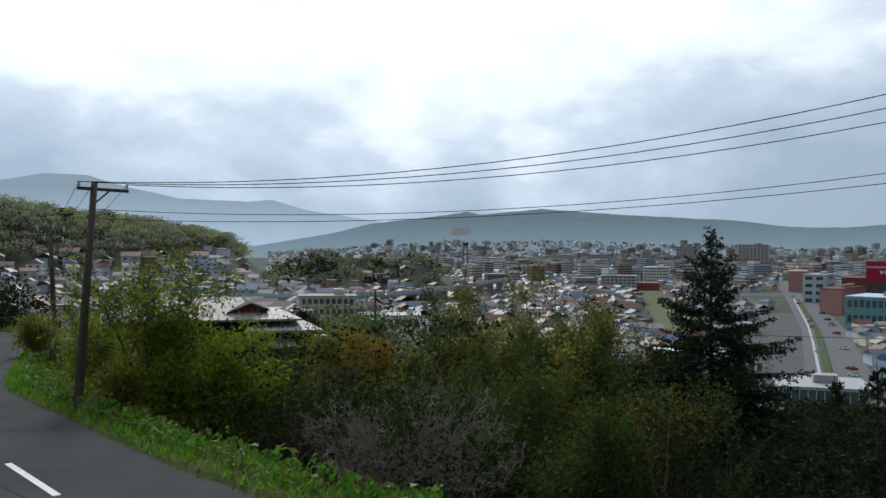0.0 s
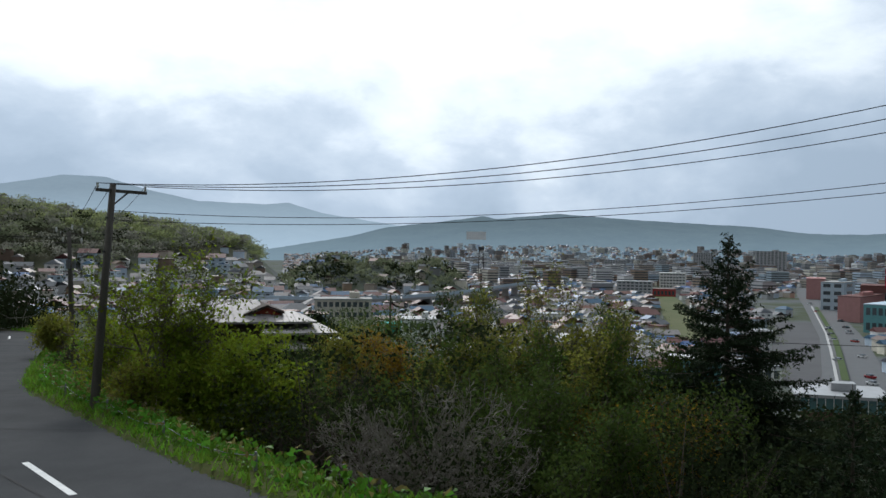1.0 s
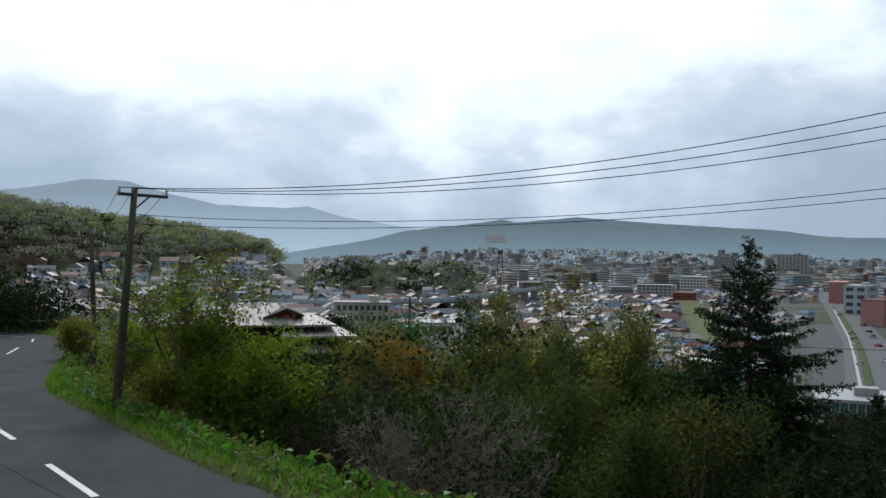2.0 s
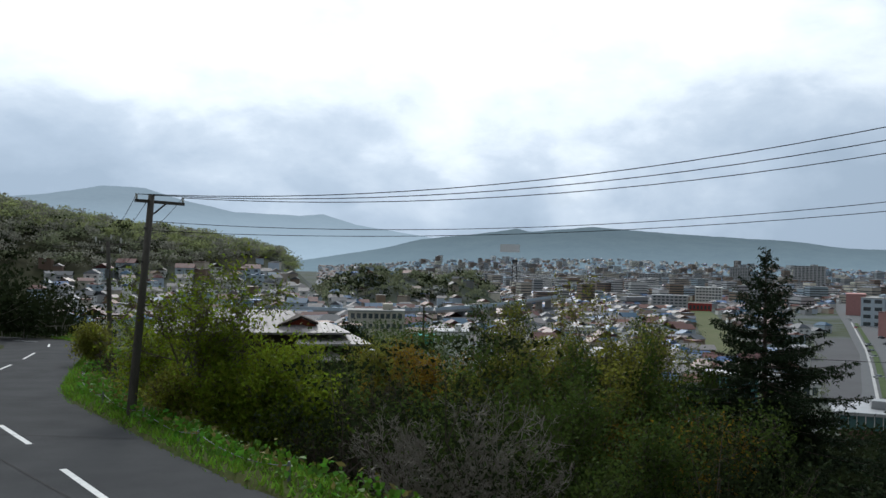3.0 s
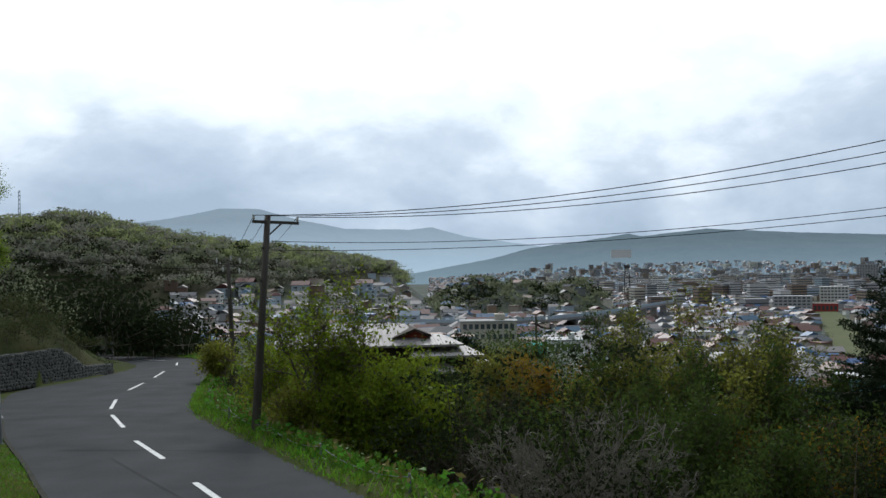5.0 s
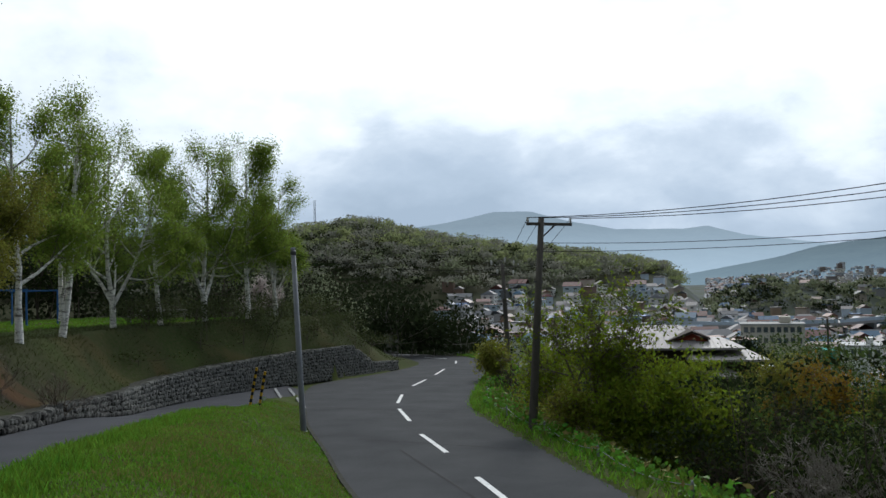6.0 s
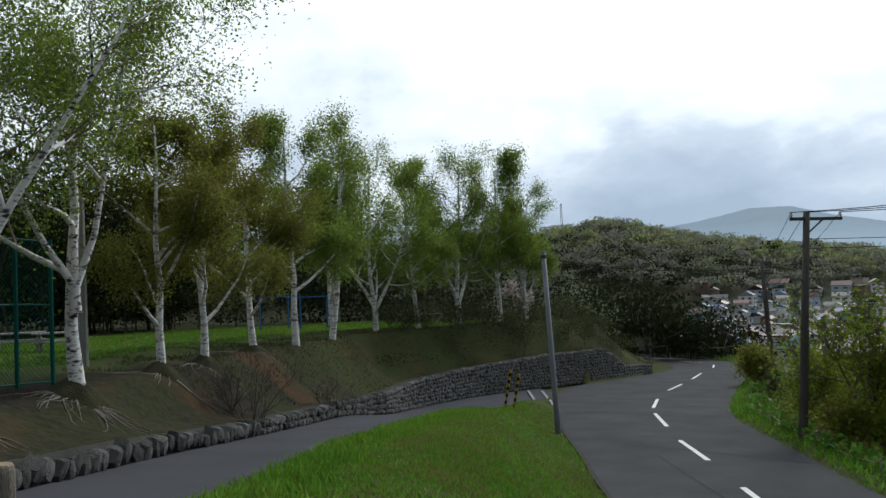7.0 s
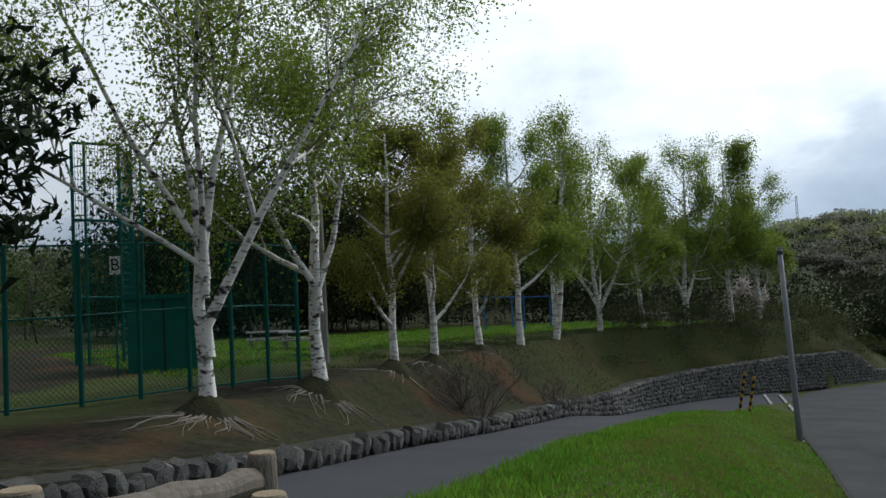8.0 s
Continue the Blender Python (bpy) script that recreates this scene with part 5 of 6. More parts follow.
# ---- woods ----
def wood(name, spots, height, crown, quads, size, material, seed, label, trunks=True, lean=0.0):
    """Many far trees as one mass of clumped leaves with thin stems."""
    rng = np.random.default_rng(seed)
    pts = []
    g = Geo()
    for x, y, z in spots:
        h = height * rng.uniform(0.65, 1.25)
        w = crown * rng.uniform(0.7, 1.25)
        k = 5
        cl = rng.normal(size=(k, 3)) * np.array([w * 0.45, w * 0.45, h * 0.2]) + np.array([x, y, z + h * 0.66])
        q = cl[rng.integers(0, k, quads)] + rng.normal(size=(quads, 3)) * np.array([w * 0.28, w * 0.28, h * 0.13])
        q[:, 2] = np.clip(q[:, 2], z + 0.2 * h, z + 1.1 * h)
        pts.append(q)
        if trunks:
            bend = rng.normal(size=(3, 2)) * 0.05 * h
            g.tube([(x, y, z - 1), (x + bend[0, 0], y + bend[0, 1], z + h * 0.3), (x + bend[1, 0], y + bend[1, 1], z + h * 0.6), (x + bend[2, 0], y + bend[2, 1], z + h * 0.9)], [h * 0.007 + 0.015, h * 0.006 + 0.01, h * 0.004 + 0.008, 0.01], 3, cap=False)
            for c in cl[:3]:
                g.tube([(x + bend[0, 0], y + bend[0, 1], z + h * 0.3), (x * 0.5 + c[0] * 0.5 + bend[1, 0] * 0.5, y * 0.5 + c[1] * 0.5, z * 0.35 + c[2] * 0.65), tuple(c)], [h * 0.004 + 0.01, h * 0.003 + 0.008, 0.01], 3, cap=False)
    ob = leaf_cloud(name, np.concatenate(pts), size, material, None, rng, long=1.2, corners=3)
    tagged(ob, label, "woodland", kind="stuff")
    if trunks:
        tagged(g.ob(name + "_stems", M_VINE if size < 0.3 else M_GREYTWIG), "thin crooked stems of the wood", "woodland", kind="stuff")


M_WOOD_BROWN = mat("bare_wood", (0.17, 0.18, 0.145), (0.24, 0.24, 0.20), 0.05, 0.9, island=0.18, thin=0.55, spec=0.0)
M_WOOD_OLIVE = mat("olive_wood", (0.14, 0.165, 0.10), (0.20, 0.22, 0.135), 0.05, 0.9, island=0.18, thin=0.55, spec=0.0)
# pale young leaves, with the ridge's sunlit brightness put into the colour
M_WOOD_LIGHT = mat("light_wood", (0.21, 0.25, 0.11), (0.29, 0.32, 0.15), 0.05, 0.9, island=0.18, thin=0.55, spec=0.0)
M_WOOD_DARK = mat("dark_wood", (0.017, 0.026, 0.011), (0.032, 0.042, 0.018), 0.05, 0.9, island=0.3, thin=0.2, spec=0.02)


def polar_spots(n, b0, b1, d0, d1, seed, keep=None):
    rng = np.random.default_rng(seed)
    b, d = np.radians(rng.uniform(b0, b1, n)), rng.uniform(d0, d1, n)
    x, y = -d * np.sin(b), d * np.cos(b)
    if keep is not None:
        k = keep(np.degrees(b), d, x, y)
        x, y = x[k], y[k]
    return np.stack([x, y, ground(x, y)], 1)


def woods():
    hill = lambda b, d, x, y: (d > 620 + 130 * (1 - smooth(13, 22, b))) & (b > 12.6)
    wood("hill_wood", polar_spots(1100, 12, 62, 560, 980, 201, hill), 9, 9, 130, 1.15, M_WOOD_BROWN, 202, "leafless brown woodland covering the hillside")
    wood("hill_wood_olive", polar_spots(700, 12, 62, 560, 980, 203, hill), 9, 9, 130, 1.15, M_WOOD_OLIVE, 204, "olive woodland coming into leaf on the hillside")
    wood("hill_wood_west", polar_spots(320, 62, 92, 600, 980, 209, None), 9, 9, 110, 1.2, M_WOOD_OLIVE, 210, "olive woodland on the hill beyond the ball court")
    wood("hill_wood_light", polar_spots(650, 12, 46, 700, 900, 205, hill), 9, 8, 130, 1.1, M_WOOD_LIGHT, 206, "pale green young trees on the ridge, sunlight in their colour")
    wood("hill_wood_dark", polar_spots(240, 20, 62, 560, 860, 207, hill), 8, 8, 130, 1.2, M_WOOD_DARK, 208, "dark evergreens on the hillside")
    knoll = lambda b, d, x, y: far_ground(x, y) > -34
    wood("knoll_wood", polar_spots(420, 0, 11, 640, 900, 211, knoll), 8, 7, 30, 1.6, M_WOOD_OLIVE, 212, "olive trees on the knoll above the town", trunks=False)
    wood("knoll_wood_dark", polar_spots(220, 0, 11, 640, 900, 213, knoll), 8, 7, 30, 1.6, M_WOOD_DARK, 214, "dark trees on the knoll above the town", trunks=False)
    scrub = lambda b, d, x, y: (away(KERB, x, y)[0] > 1.0) & (away(KERB, x, y)[0] < 6)
    wood("bank_scrub", polar_spots(150, 32, 47, 46, 74, 251, scrub), 1.5, 1.5, 320, 0.075, M_BANKGRASS, 252, "dark low scrub along the top of the wall")
    back = lambda b, d, x, y: away(KERB, x, y)[0] > 24
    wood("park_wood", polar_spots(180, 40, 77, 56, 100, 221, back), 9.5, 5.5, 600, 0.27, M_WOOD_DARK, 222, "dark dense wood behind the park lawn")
    wood("park_wood_green", polar_spots(60, 38, 90, 56, 84, 223, back), 6, 4.5, 480, 0.18, M_LEAF_GREEN, 224, "green trees at the back of the lawn")
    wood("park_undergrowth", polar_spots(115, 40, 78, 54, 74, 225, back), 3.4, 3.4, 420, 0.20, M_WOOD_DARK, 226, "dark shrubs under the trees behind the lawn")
    slope = lambda b, d, x, y: (away(KERB, x, y)[0] > 7)
    wood("slope_wood", polar_spots(130, 28.5, 44, 66, 150, 231, slope), 6.5, 4.8, 420, 0.17, M_WOOD_DARK, 232, "dark scrubby trees on the slope over the road")
    wood("slope_scrub", polar_spots(110, 28, 41, 62, 150, 233, slope), 4.5, 4, 380, 0.15, M_WOOD_OLIVE, 234, "brownish scrub on the slope over the road")
    below = lambda b, d, x, y: away(EDGE_R, x, y)[0] < -5
    wood("gully_scrub", polar_spots(80, -30, 13, 26, 58, 241, below), 4.2, 3.4, 700, 0.09, M_LEAF_GREEN, 242, "dull green scrub filling the gully below the road")
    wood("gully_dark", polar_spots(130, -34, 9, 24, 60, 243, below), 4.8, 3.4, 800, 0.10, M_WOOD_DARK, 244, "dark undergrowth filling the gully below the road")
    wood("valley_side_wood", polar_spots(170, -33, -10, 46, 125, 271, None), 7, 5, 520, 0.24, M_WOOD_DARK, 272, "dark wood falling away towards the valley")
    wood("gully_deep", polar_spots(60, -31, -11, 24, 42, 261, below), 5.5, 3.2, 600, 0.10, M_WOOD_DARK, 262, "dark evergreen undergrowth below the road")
    wood("villa_hedge", polar_spots(22, 7.5, 20, 52, 68, 263, None), 3.6, 3.0, 420, 0.12, M_LEAF_GREEN, 264, "green shrubs in front of the villa")
    wood("yard_trees", polar_spots(26, -6, 11, 58, 100, 245, None), 3.6, 3.2, 420, 0.13, M_LEAF_OLIVE, 246, "olive garden trees round the houses below")
    wood("valley_trees", polar_spots(260, -22, 27, 130, 680, 247, lambda b, d, x, y: (d > 120) & (b > -20)), 5.5, 4.5, 90, 0.5, M_WOOD_OLIVE, 248, "scattered trees between the houses", trunks=False)
    wood("valley_trees_dark", polar_spots(200, -12, 27, 300, 700, 253, None), 5, 4, 90, 0.5, M_WOOD_DARK, 254, "dark evergreens between the houses", trunks=False)
    wood("tree_screen", polar_spots(46, -14, 6, 54, 84, 255, None), 6.5, 4.6, 700, 0.15, M_LEAF_GREEN, 256, "dull green trees on the slope above the valley")
    wood("road_bend_wood", polar_spots(190, 25.6, 36, 92, 240, 249, None), 6.5, 5.5, 420, 0.30, M_WOOD_DARK, 250, "dark trees beyond the bend of the road")


# ---- the town ----
def plain(name, c, rough=0.8, metal=0.0, scale=0.4, vary=0.12, spec=0.1, island=0.0):
    return mat(name, c, tuple(k * 0.82 for k in c), scale, rough, 0.0, metal, fine=scale * 6, vary=vary, spec=spec, island=island)


WALLS = [plain("wall_white", (0.80, 0.80, 0.79), island=0.3), plain("wall_cream", (0.66, 0.62, 0.53), island=0.3), plain("wall_grey", (0.45, 0.46, 0.47), island=0.3), plain("wall_pale_blue", (0.50, 0.60, 0.68), island=0.3), plain("wall_brown", (0.30, 0.22, 0.17), island=0.3), plain("wall_beige", (0.48, 0.42, 0.36), island=0.3)]
ROOFS = [plain("roof_grey", (0.22, 0.23, 0.25), 0.5, spec=0.15, island=0.5), plain("roof_red", (0.20, 0.10, 0.085), 0.5, spec=0.15, island=0.5), plain("roof_blue", (0.09, 0.17, 0.30), 0.5, spec=0.15, island=0.5), plain("roof_brown", (0.16, 0.11, 0.09), 0.5, spec=0.15, island=0.5), M_GALV_ROOF, plain("roof_slate", (0.12, 0.13, 0.15), 0.5, spec=0.15, island=0.5)]
M_CONCRETE = plain("concrete", (0.40, 0.40, 0.39))
M_TEAL = plain("teal_panel", (0.16, 0.36, 0.38))
M_MALLRED = plain("mall_red", (0.42, 0.03, 0.07))
M_MALLPINK = plain("mall_pink", (0.50, 0.27, 0.26))
M_MALLBROWN = plain("mall_brown", (0.20, 0.11, 0.10))
M_PALEBLUE = plain("pale_blue_panel", (0.50, 0.60, 0.68))
M_NETGREEN = plain("green_sheeting", (0.03, 0.30, 0.25))


def house(m, w, l, h, kind, wall, roof, label, group="", windows=True):
    root = thing("house", m, label, "house", group)
    Geo().box((0, 0, h / 2 - 1), (w, l, h + 2)).ob("wall", wall, root)
    g = Geo()
    e = 0.45
    a, b = w / 2 + e, l / 2 + e
    if kind == "flat":
        g.box((0, 0, h + 0.12), (w + 0.3, l + 0.3, 0.24))
        g.box((w * 0.2, 0, h + 0.6), (w * 0.25, l * 0.25, 0.9))
    else:
        rise = w * 0.28
        in_ = 0.0 if kind == "gable" else l * 0.3
        for z in (0, 0.16):
            g.v += [(-a, -b, h - 0.1 + z), (a, -b, h - 0.1 + z), (a, b, h - 0.1 + z), (-a, b, h - 0.1 + z), (0, -b + in_, h + rise + z), (0, b - in_, h + rise + z)]
        g.f += [(7, 8, 11, 10), (9, 6, 10, 11), (6, 7, 10), (8, 9, 11), (1, 0, 4), (3, 2, 5), (2, 1, 4, 5), (0, 3, 5, 4), (0, 1, 7, 6), (1, 2, 8, 7), (2, 3, 9, 8), (3, 0, 6, 9)]
    g.ob("roof", roof, root)
    if windows:
        for fl in range(max(1, int(h / 2.8))):
            z = 1.4 + fl * 2.7
            for s in (-1, 1):
                for u in (-0.27, 0.2):
                    Geo().box((u * w, s * (l / 2), z), (w * 0.2, 0.12, 1.1)).ob("window", M_GLASS, root)
                    Geo().box((s * (w / 2), u * l, z), (0.12, l * 0.2, 1.1)).ob("window", M_GLASS, root)
    return root


def block(name, x, y, z, w, l, h, rz, wall, roof, floors, bays, label, category="building", top=True):
    """A flat-roofed block with its rows of windows."""
    root = thing(name, pose(x, y, z, 0, 0, rz), label, category)
    Geo().box((0, 0, h / 2 - 2), (w, l, h + 4)).ob("wall", wall, root)
    Geo().box((0, 0, h + 0.15), (w + 0.5, l + 0.5, 0.5)).ob("roof", roof, root)
    if top:
        Geo().box((w * 0.2, 0, h + 1.4), (w * 0.18, l * 0.4, 2.4)).ob("stair_tower", wall, root)
    fh = h / max(floors, 1)
    for f in range(floors):
        for k in range(bays):
            u = (k + 0.5) / bays - 0.5
            Geo().box((u * w * 0.94, -l / 2, fh * (f + 0.55)), (w / bays * 0.62, 0.16, fh * 0.48)).ob("window", M_GLASS, root)
        for k in range(max(1, bays // 2)):
            u = (k + 0.5) / max(1, bays // 2) - 0.5
            for s in (-1, 1):
                Geo().box((s * w / 2, u * l * 0.9, fh * (f + 0.55)), (0.16, l / max(1, bays // 2) * 0.5, fh * 0.48)).ob("window", M_GLASS, root)
    return root


class Plots:
    """Ground already built on, kept by square."""

    def __init__(self):
        self.cells = collections.defaultdict(list)

    def append(self, plot):
        x, y, r = plot
        n = int(r // 40) + 1
        for i in range(-n, n + 1):
            for j in range(-n, n + 1):
                self.cells[int(x // 40) + i, int(y // 40) + j].append(plot)


TAKEN = Plots()


def clear_of(x, y, r):
    for a, b, c in TAKEN.cells[int(x // 40), int(y // 40)]:
        if (a - x) ** 2 + (b - y) ** 2 < (r + c) ** 2:
            return False
    return True


def landmark(b0, b1, d, z, h, l, wall, roof, floors, bays, name, label, turn=0, top=True):
    b = (b0 + b1) / 2
    x, y = at_bearing(b, d)
    w = d * radians(abs(b1 - b0)) / max(0.5, math.cos(radians(turn)))
    TAKEN.append((x, y, max(w, l) * 0.6 + 4))
    return block(name, x - math.sin(radians(b)) * l / 2, y + math.cos(radians(b)) * l / 2, z, w, l, h, b + turn, wall, roof, floors, bays, label, top=top)


def landmarks():
    landmark(5.5, 9.1, 330, -29.6, 11.3, 12, WALLS[1], M_CONCRETE, 3, 9, "office_building", "cream three-storey office with ribbon windows")
    landmark(4.8, 6.9, 760, -38, 10, 12, WALLS[5], M_GALV_ROOF, 4, 10, "apartment_block", "beige four-storey apartment block", top=False)
    landmark(-0.5, -1.75, 2650, 28, 19, 30, WALLS[0], WALLS[0], 0, 1, "hotel", "large white hotel on the far hillside", top=False)
    landmark(-21.1, -22.15, 918, -45, 21, 40, M_MALLPINK, M_MALLPINK, 0, 1, "department_store", "tall windowless pink store block", top=False)
    landmark(-22.2, -23.45, 757, -45, 23.0, 40, M_PALEBLUE, M_CONCRETE, 4, 2, "department_store", "blue-grey store block with ribbon glazing", turn=-12)
    landmark(-23.5, -24.7, 640, -45, 17.5, 60, M_MALLPINK, M_MALLBROWN, 0, 1, "shopping_mall", "red-brown mall wing with a flat roof", turn=-15)
    landmark(-24.7, -27.5, 560, -45, 17, 40, M_TEAL, M_PALEBLUE, 2, 8, "shopping_mall", "teal mall wing with wide windows", turn=-15)
    landmark(-24.0, -28.0, 700, -45, 23, 40, M_MALLBROWN, M_MALLBROWN, 1, 8, "shopping_mall", "dark brown mall hall behind the wings", top=False)
    x, y = at_bearing(-26.0, 680)
    sign = thing("roof_sign", pose(x, y, -22, 0, 0, -26), "big dark red sign tower on the mall roof", "sign")
    Geo().box((0, 0, 6), (17, 10, 13)).ob("tower", M_MALLRED, sign)
    Geo().box((0, 0, 8.6), (17.4, 10.4, 1.2)).ob("band", WALLS[2], sign)
    for k in range(3):
        Geo().box((1 + k * 2.4, -5.1, 5.2), (1.6, 0.2, 2.0)).ob("mark", WALLS[0], sign)
    # glazed hall below the camera
    x, y = at_bearing(-22.9, 258)
    TAKEN.append((x, y, 26))
    hall = thing("glass_hall", pose(x, y, -45, 0, 0, -16), "low hall with a pale flat roof and green glass band", "building")
    Geo().box((0, 0, 2), (17, 14, 8)).ob("wall", M_MALLBROWN, hall)
    Geo().box((0, 0, 7.6), (20.5, 18, 3.6)).ob("glass_band", M_TEALGLASS, hall)
    Geo().box((0, 0, 9.9), (23, 21, 0.8)).ob("roof", M_PALE_ROOF, hall)
    for k in range(-5, 6):
        Geo().box((k * 2.0, -9.05, 7.6), (0.18, 0.2, 3.2)).ob("mullion", WALLS[0], hall)
    Geo().box((1, 0, 11.4), (6, 5, 2.0)).ob("roof_box", M_PALE_ROOF, hall)
    landmark(-13.2, -16.2, 300, -43, 9, 14, M_TEAL, WALLS[0], 2, 8, "glass_office", "flat office with a dark glass front", turn=6, top=False)
    landmark(-10.0, -12.2, 900, -45, 15, 16, WALLS[2], WALLS[2], 5, 8, "apartment_block", "grey five-storey apartment block", top=False)
    landmark(-12.6, -14.2, 1050, -45, 20, 18, WALLS[0], WALLS[0], 6, 8, "apartment_block", "white mid-rise apartment block in town", top=True)
    landmark(-12.2, -13.6, 900, -45, 8, 16, plain("shop_red", (0.42, 0.06, 0.07)), ROOFS[1], 1, 6, "shop", "red-fronted store beside the valley road", top=False)
    landmark(-18.2, -20.0, 1900, -45, 46, 24, WALLS[2], WALLS[2], 14, 8, "tower_block", "tall grey tower block", top=False)
    landmark(-14.6, -15.8, 2100, -45, 40, 24, WALLS[2], WALLS[2], 12, 8, "tower_block", "tall grey tower block", top=False)
    for b0, b1, d, h in ((-9.2, -10.6, 1700, 26), (-7.0, -8.0, 1800, 24), (-4.9, -6.0, 1600, 22), (-2.4, -3.6, 1500, 22), (0.2, -0.8, 1500, 20)):
        landmark(b0, b1, d, -45, h, 20, WALLS[int(abs(b0 * 10)) % 3], WALLS[2], 7, 8, "apartment_block", "grey mid-rise block in the far town", top=False)
    landmark(23.8, 26.2, 640, -26.3, 5.8, 12, WALLS[0], M_CONCRETE, 1, 6, "low_building", "long white flat-roofed building at the hill's foot", top=False)
    landmark(21.6, 22.4, 560, -34, 8, 10, WALLS[1], M_GALV_ROOF, 3, 6, "apartment_block", "cream apartment block among houses", top=False)
    landmark(1.4, 3.6, 330, -31, 5.5, 14, WALLS[0], M_PALE_ROOF, 1, 5, "workshop", "white workshop with a pale roof", top=True)
    landmark(3.6, 4.9, 310, -31, 5.5, 9, M_NETGREEN, M_NETGREEN, 0, 1, "sheeted_building", "building wrapped in green sheeting", top=False)
    for b0, b1, d, h, l, wl in ((-2, -5.2, 250, 5, 20, 0), (-6, -9.5, 240, 5, 18, 4), (-10, -12.5, 230, 6, 16, 0), (-16.5, -19.5, 330, 6, 20, 0), (-17.5, -19.2, 470, 6, 16, 2), (-15.2, -17, 560, 7, 18, 0), (-8.5, -10.2, 420, 7, 14, 1), (-5, -6.8, 520, 8, 14, 0), (-1, -2.5, 430, 7, 12, 2)):
        landmark(b0, b1, d, -44.5, h, l, WALLS[wl], M_PALE_ROOF if wl != 4 else ROOFS[2], 1, 6, "warehouse", "low flat-roofed warehouse in the valley", turn=12, top=False)
    # lattice mast
    x, y = at_bearing(-1.45, 1150)
    mast = thing("lattice_mast", pose(x, y, -45), "tall grey steel lattice mast over the town", "mast")
    for s in (-1, 1):
        for q in (-1, 1):
            Geo().tube([(s * 4, q * 4, 0), (s * 2.2, q * 2.2, 46)], 0.7, 4).ob("leg", M_DARKSTEEL, mast)
    for k in range(12):
        z, r = 3.8 * k, 4 - 1.8 * k / 12
        r2 = 4 - 1.8 * (k + 1) / 12
        for s in (-1, 1):
            Geo().tube([(-r, s * r, z), (r2, s * r2, z + 3.8)], 0.35, 4).ob("brace", M_DARKSTEEL, mast)
    Geo().box((0, 0, 45), (7, 7, 4)).ob("platform", M_DARKSTEEL, mast)
    # small mast on the wooded hill
    x, y = at_bearing(35.4, 860)
    m2 = thing("radio_mast", pose(x, y, gz(x, y)), "thin radio mast on the wooded hill", "mast")
    top = 1.65 + 0.086 * 860 - gz(x, y)
    for s in (-1, 1):
        Geo().tube([(s * 1.2, 0, 0), (s * 0.7, 0, top)], 0.22, 4).ob("leg", M_DARKSTEEL, m2)
    for k in range(10):
        Geo().tube([(-1.1, 0, top * k / 10), (1.0, 0, top * (k + 1) / 10)], 0.14, 4).ob("brace", M_DARKSTEEL, m2)


M_TEALGLASS = mat("teal_glass", (0.05, 0.13, 0.14), (0.08, 0.18, 0.19), 0.3, 0.12, spec=0.8)
M_PALE_ROOF = plain("pale_flat_roof", (0.38, 0.39, 0.40), 0.5, spec=0.25)


def flat_strip(name, line, width, material, label, category, lift=0.25):
    g = Geo()
    pts = [Vector((*at_bearing(b, d), 0)) for b, d in line]
    fine = []
    for p, q in zip(pts[:-1], pts[1:]):
        n = max(2, int((q - p).length / 20))
        fine += [p.lerp(q, i / n) for i in range(n)]
    fine.append(pts[-1])
    for i, p in enumerate(fine):
        t = (fine[min(i + 1, len(fine) - 1)] - fine[max(i - 1, 0)]).normalized()
        for s in (-1, 1):
            x, y = p.x - t.y * s * width / 2, p.y + t.x * s * width / 2
            g.v.append((x, y, gz(x, y) + lift))
    for i in range(len(fine) - 1):
        g.f.append((2 * i, 2 * i + 2, 2 * i + 3, 2 * i + 1))
    for p in fine:
        TAKEN.append((p.x, p.y, width / 2 + 2))
    return tagged(g.ob(name, material), label, category, kind="structure")


def car(m, paint, label):
    root = thing("car", m, label, "car", "cars in the valley")
    Geo().box((0, 0, 0.6), (1.75, 4.2, 0.7)).ob("body", paint, root)
    Geo().box((0, -0.2, 1.2), (1.6, 2.4, 0.6), taper=0.82).ob("cabin", M_GLASS, root)
    for s in (-1, 1):
        for q in (-1, 1):
            Geo().tube([(s * 0.75, q * 1.3, 0.32), (s * 0.92, q * 1.3, 0.32)], 0.32, 10).ob("wheel", M_BLACK, root)
    return root


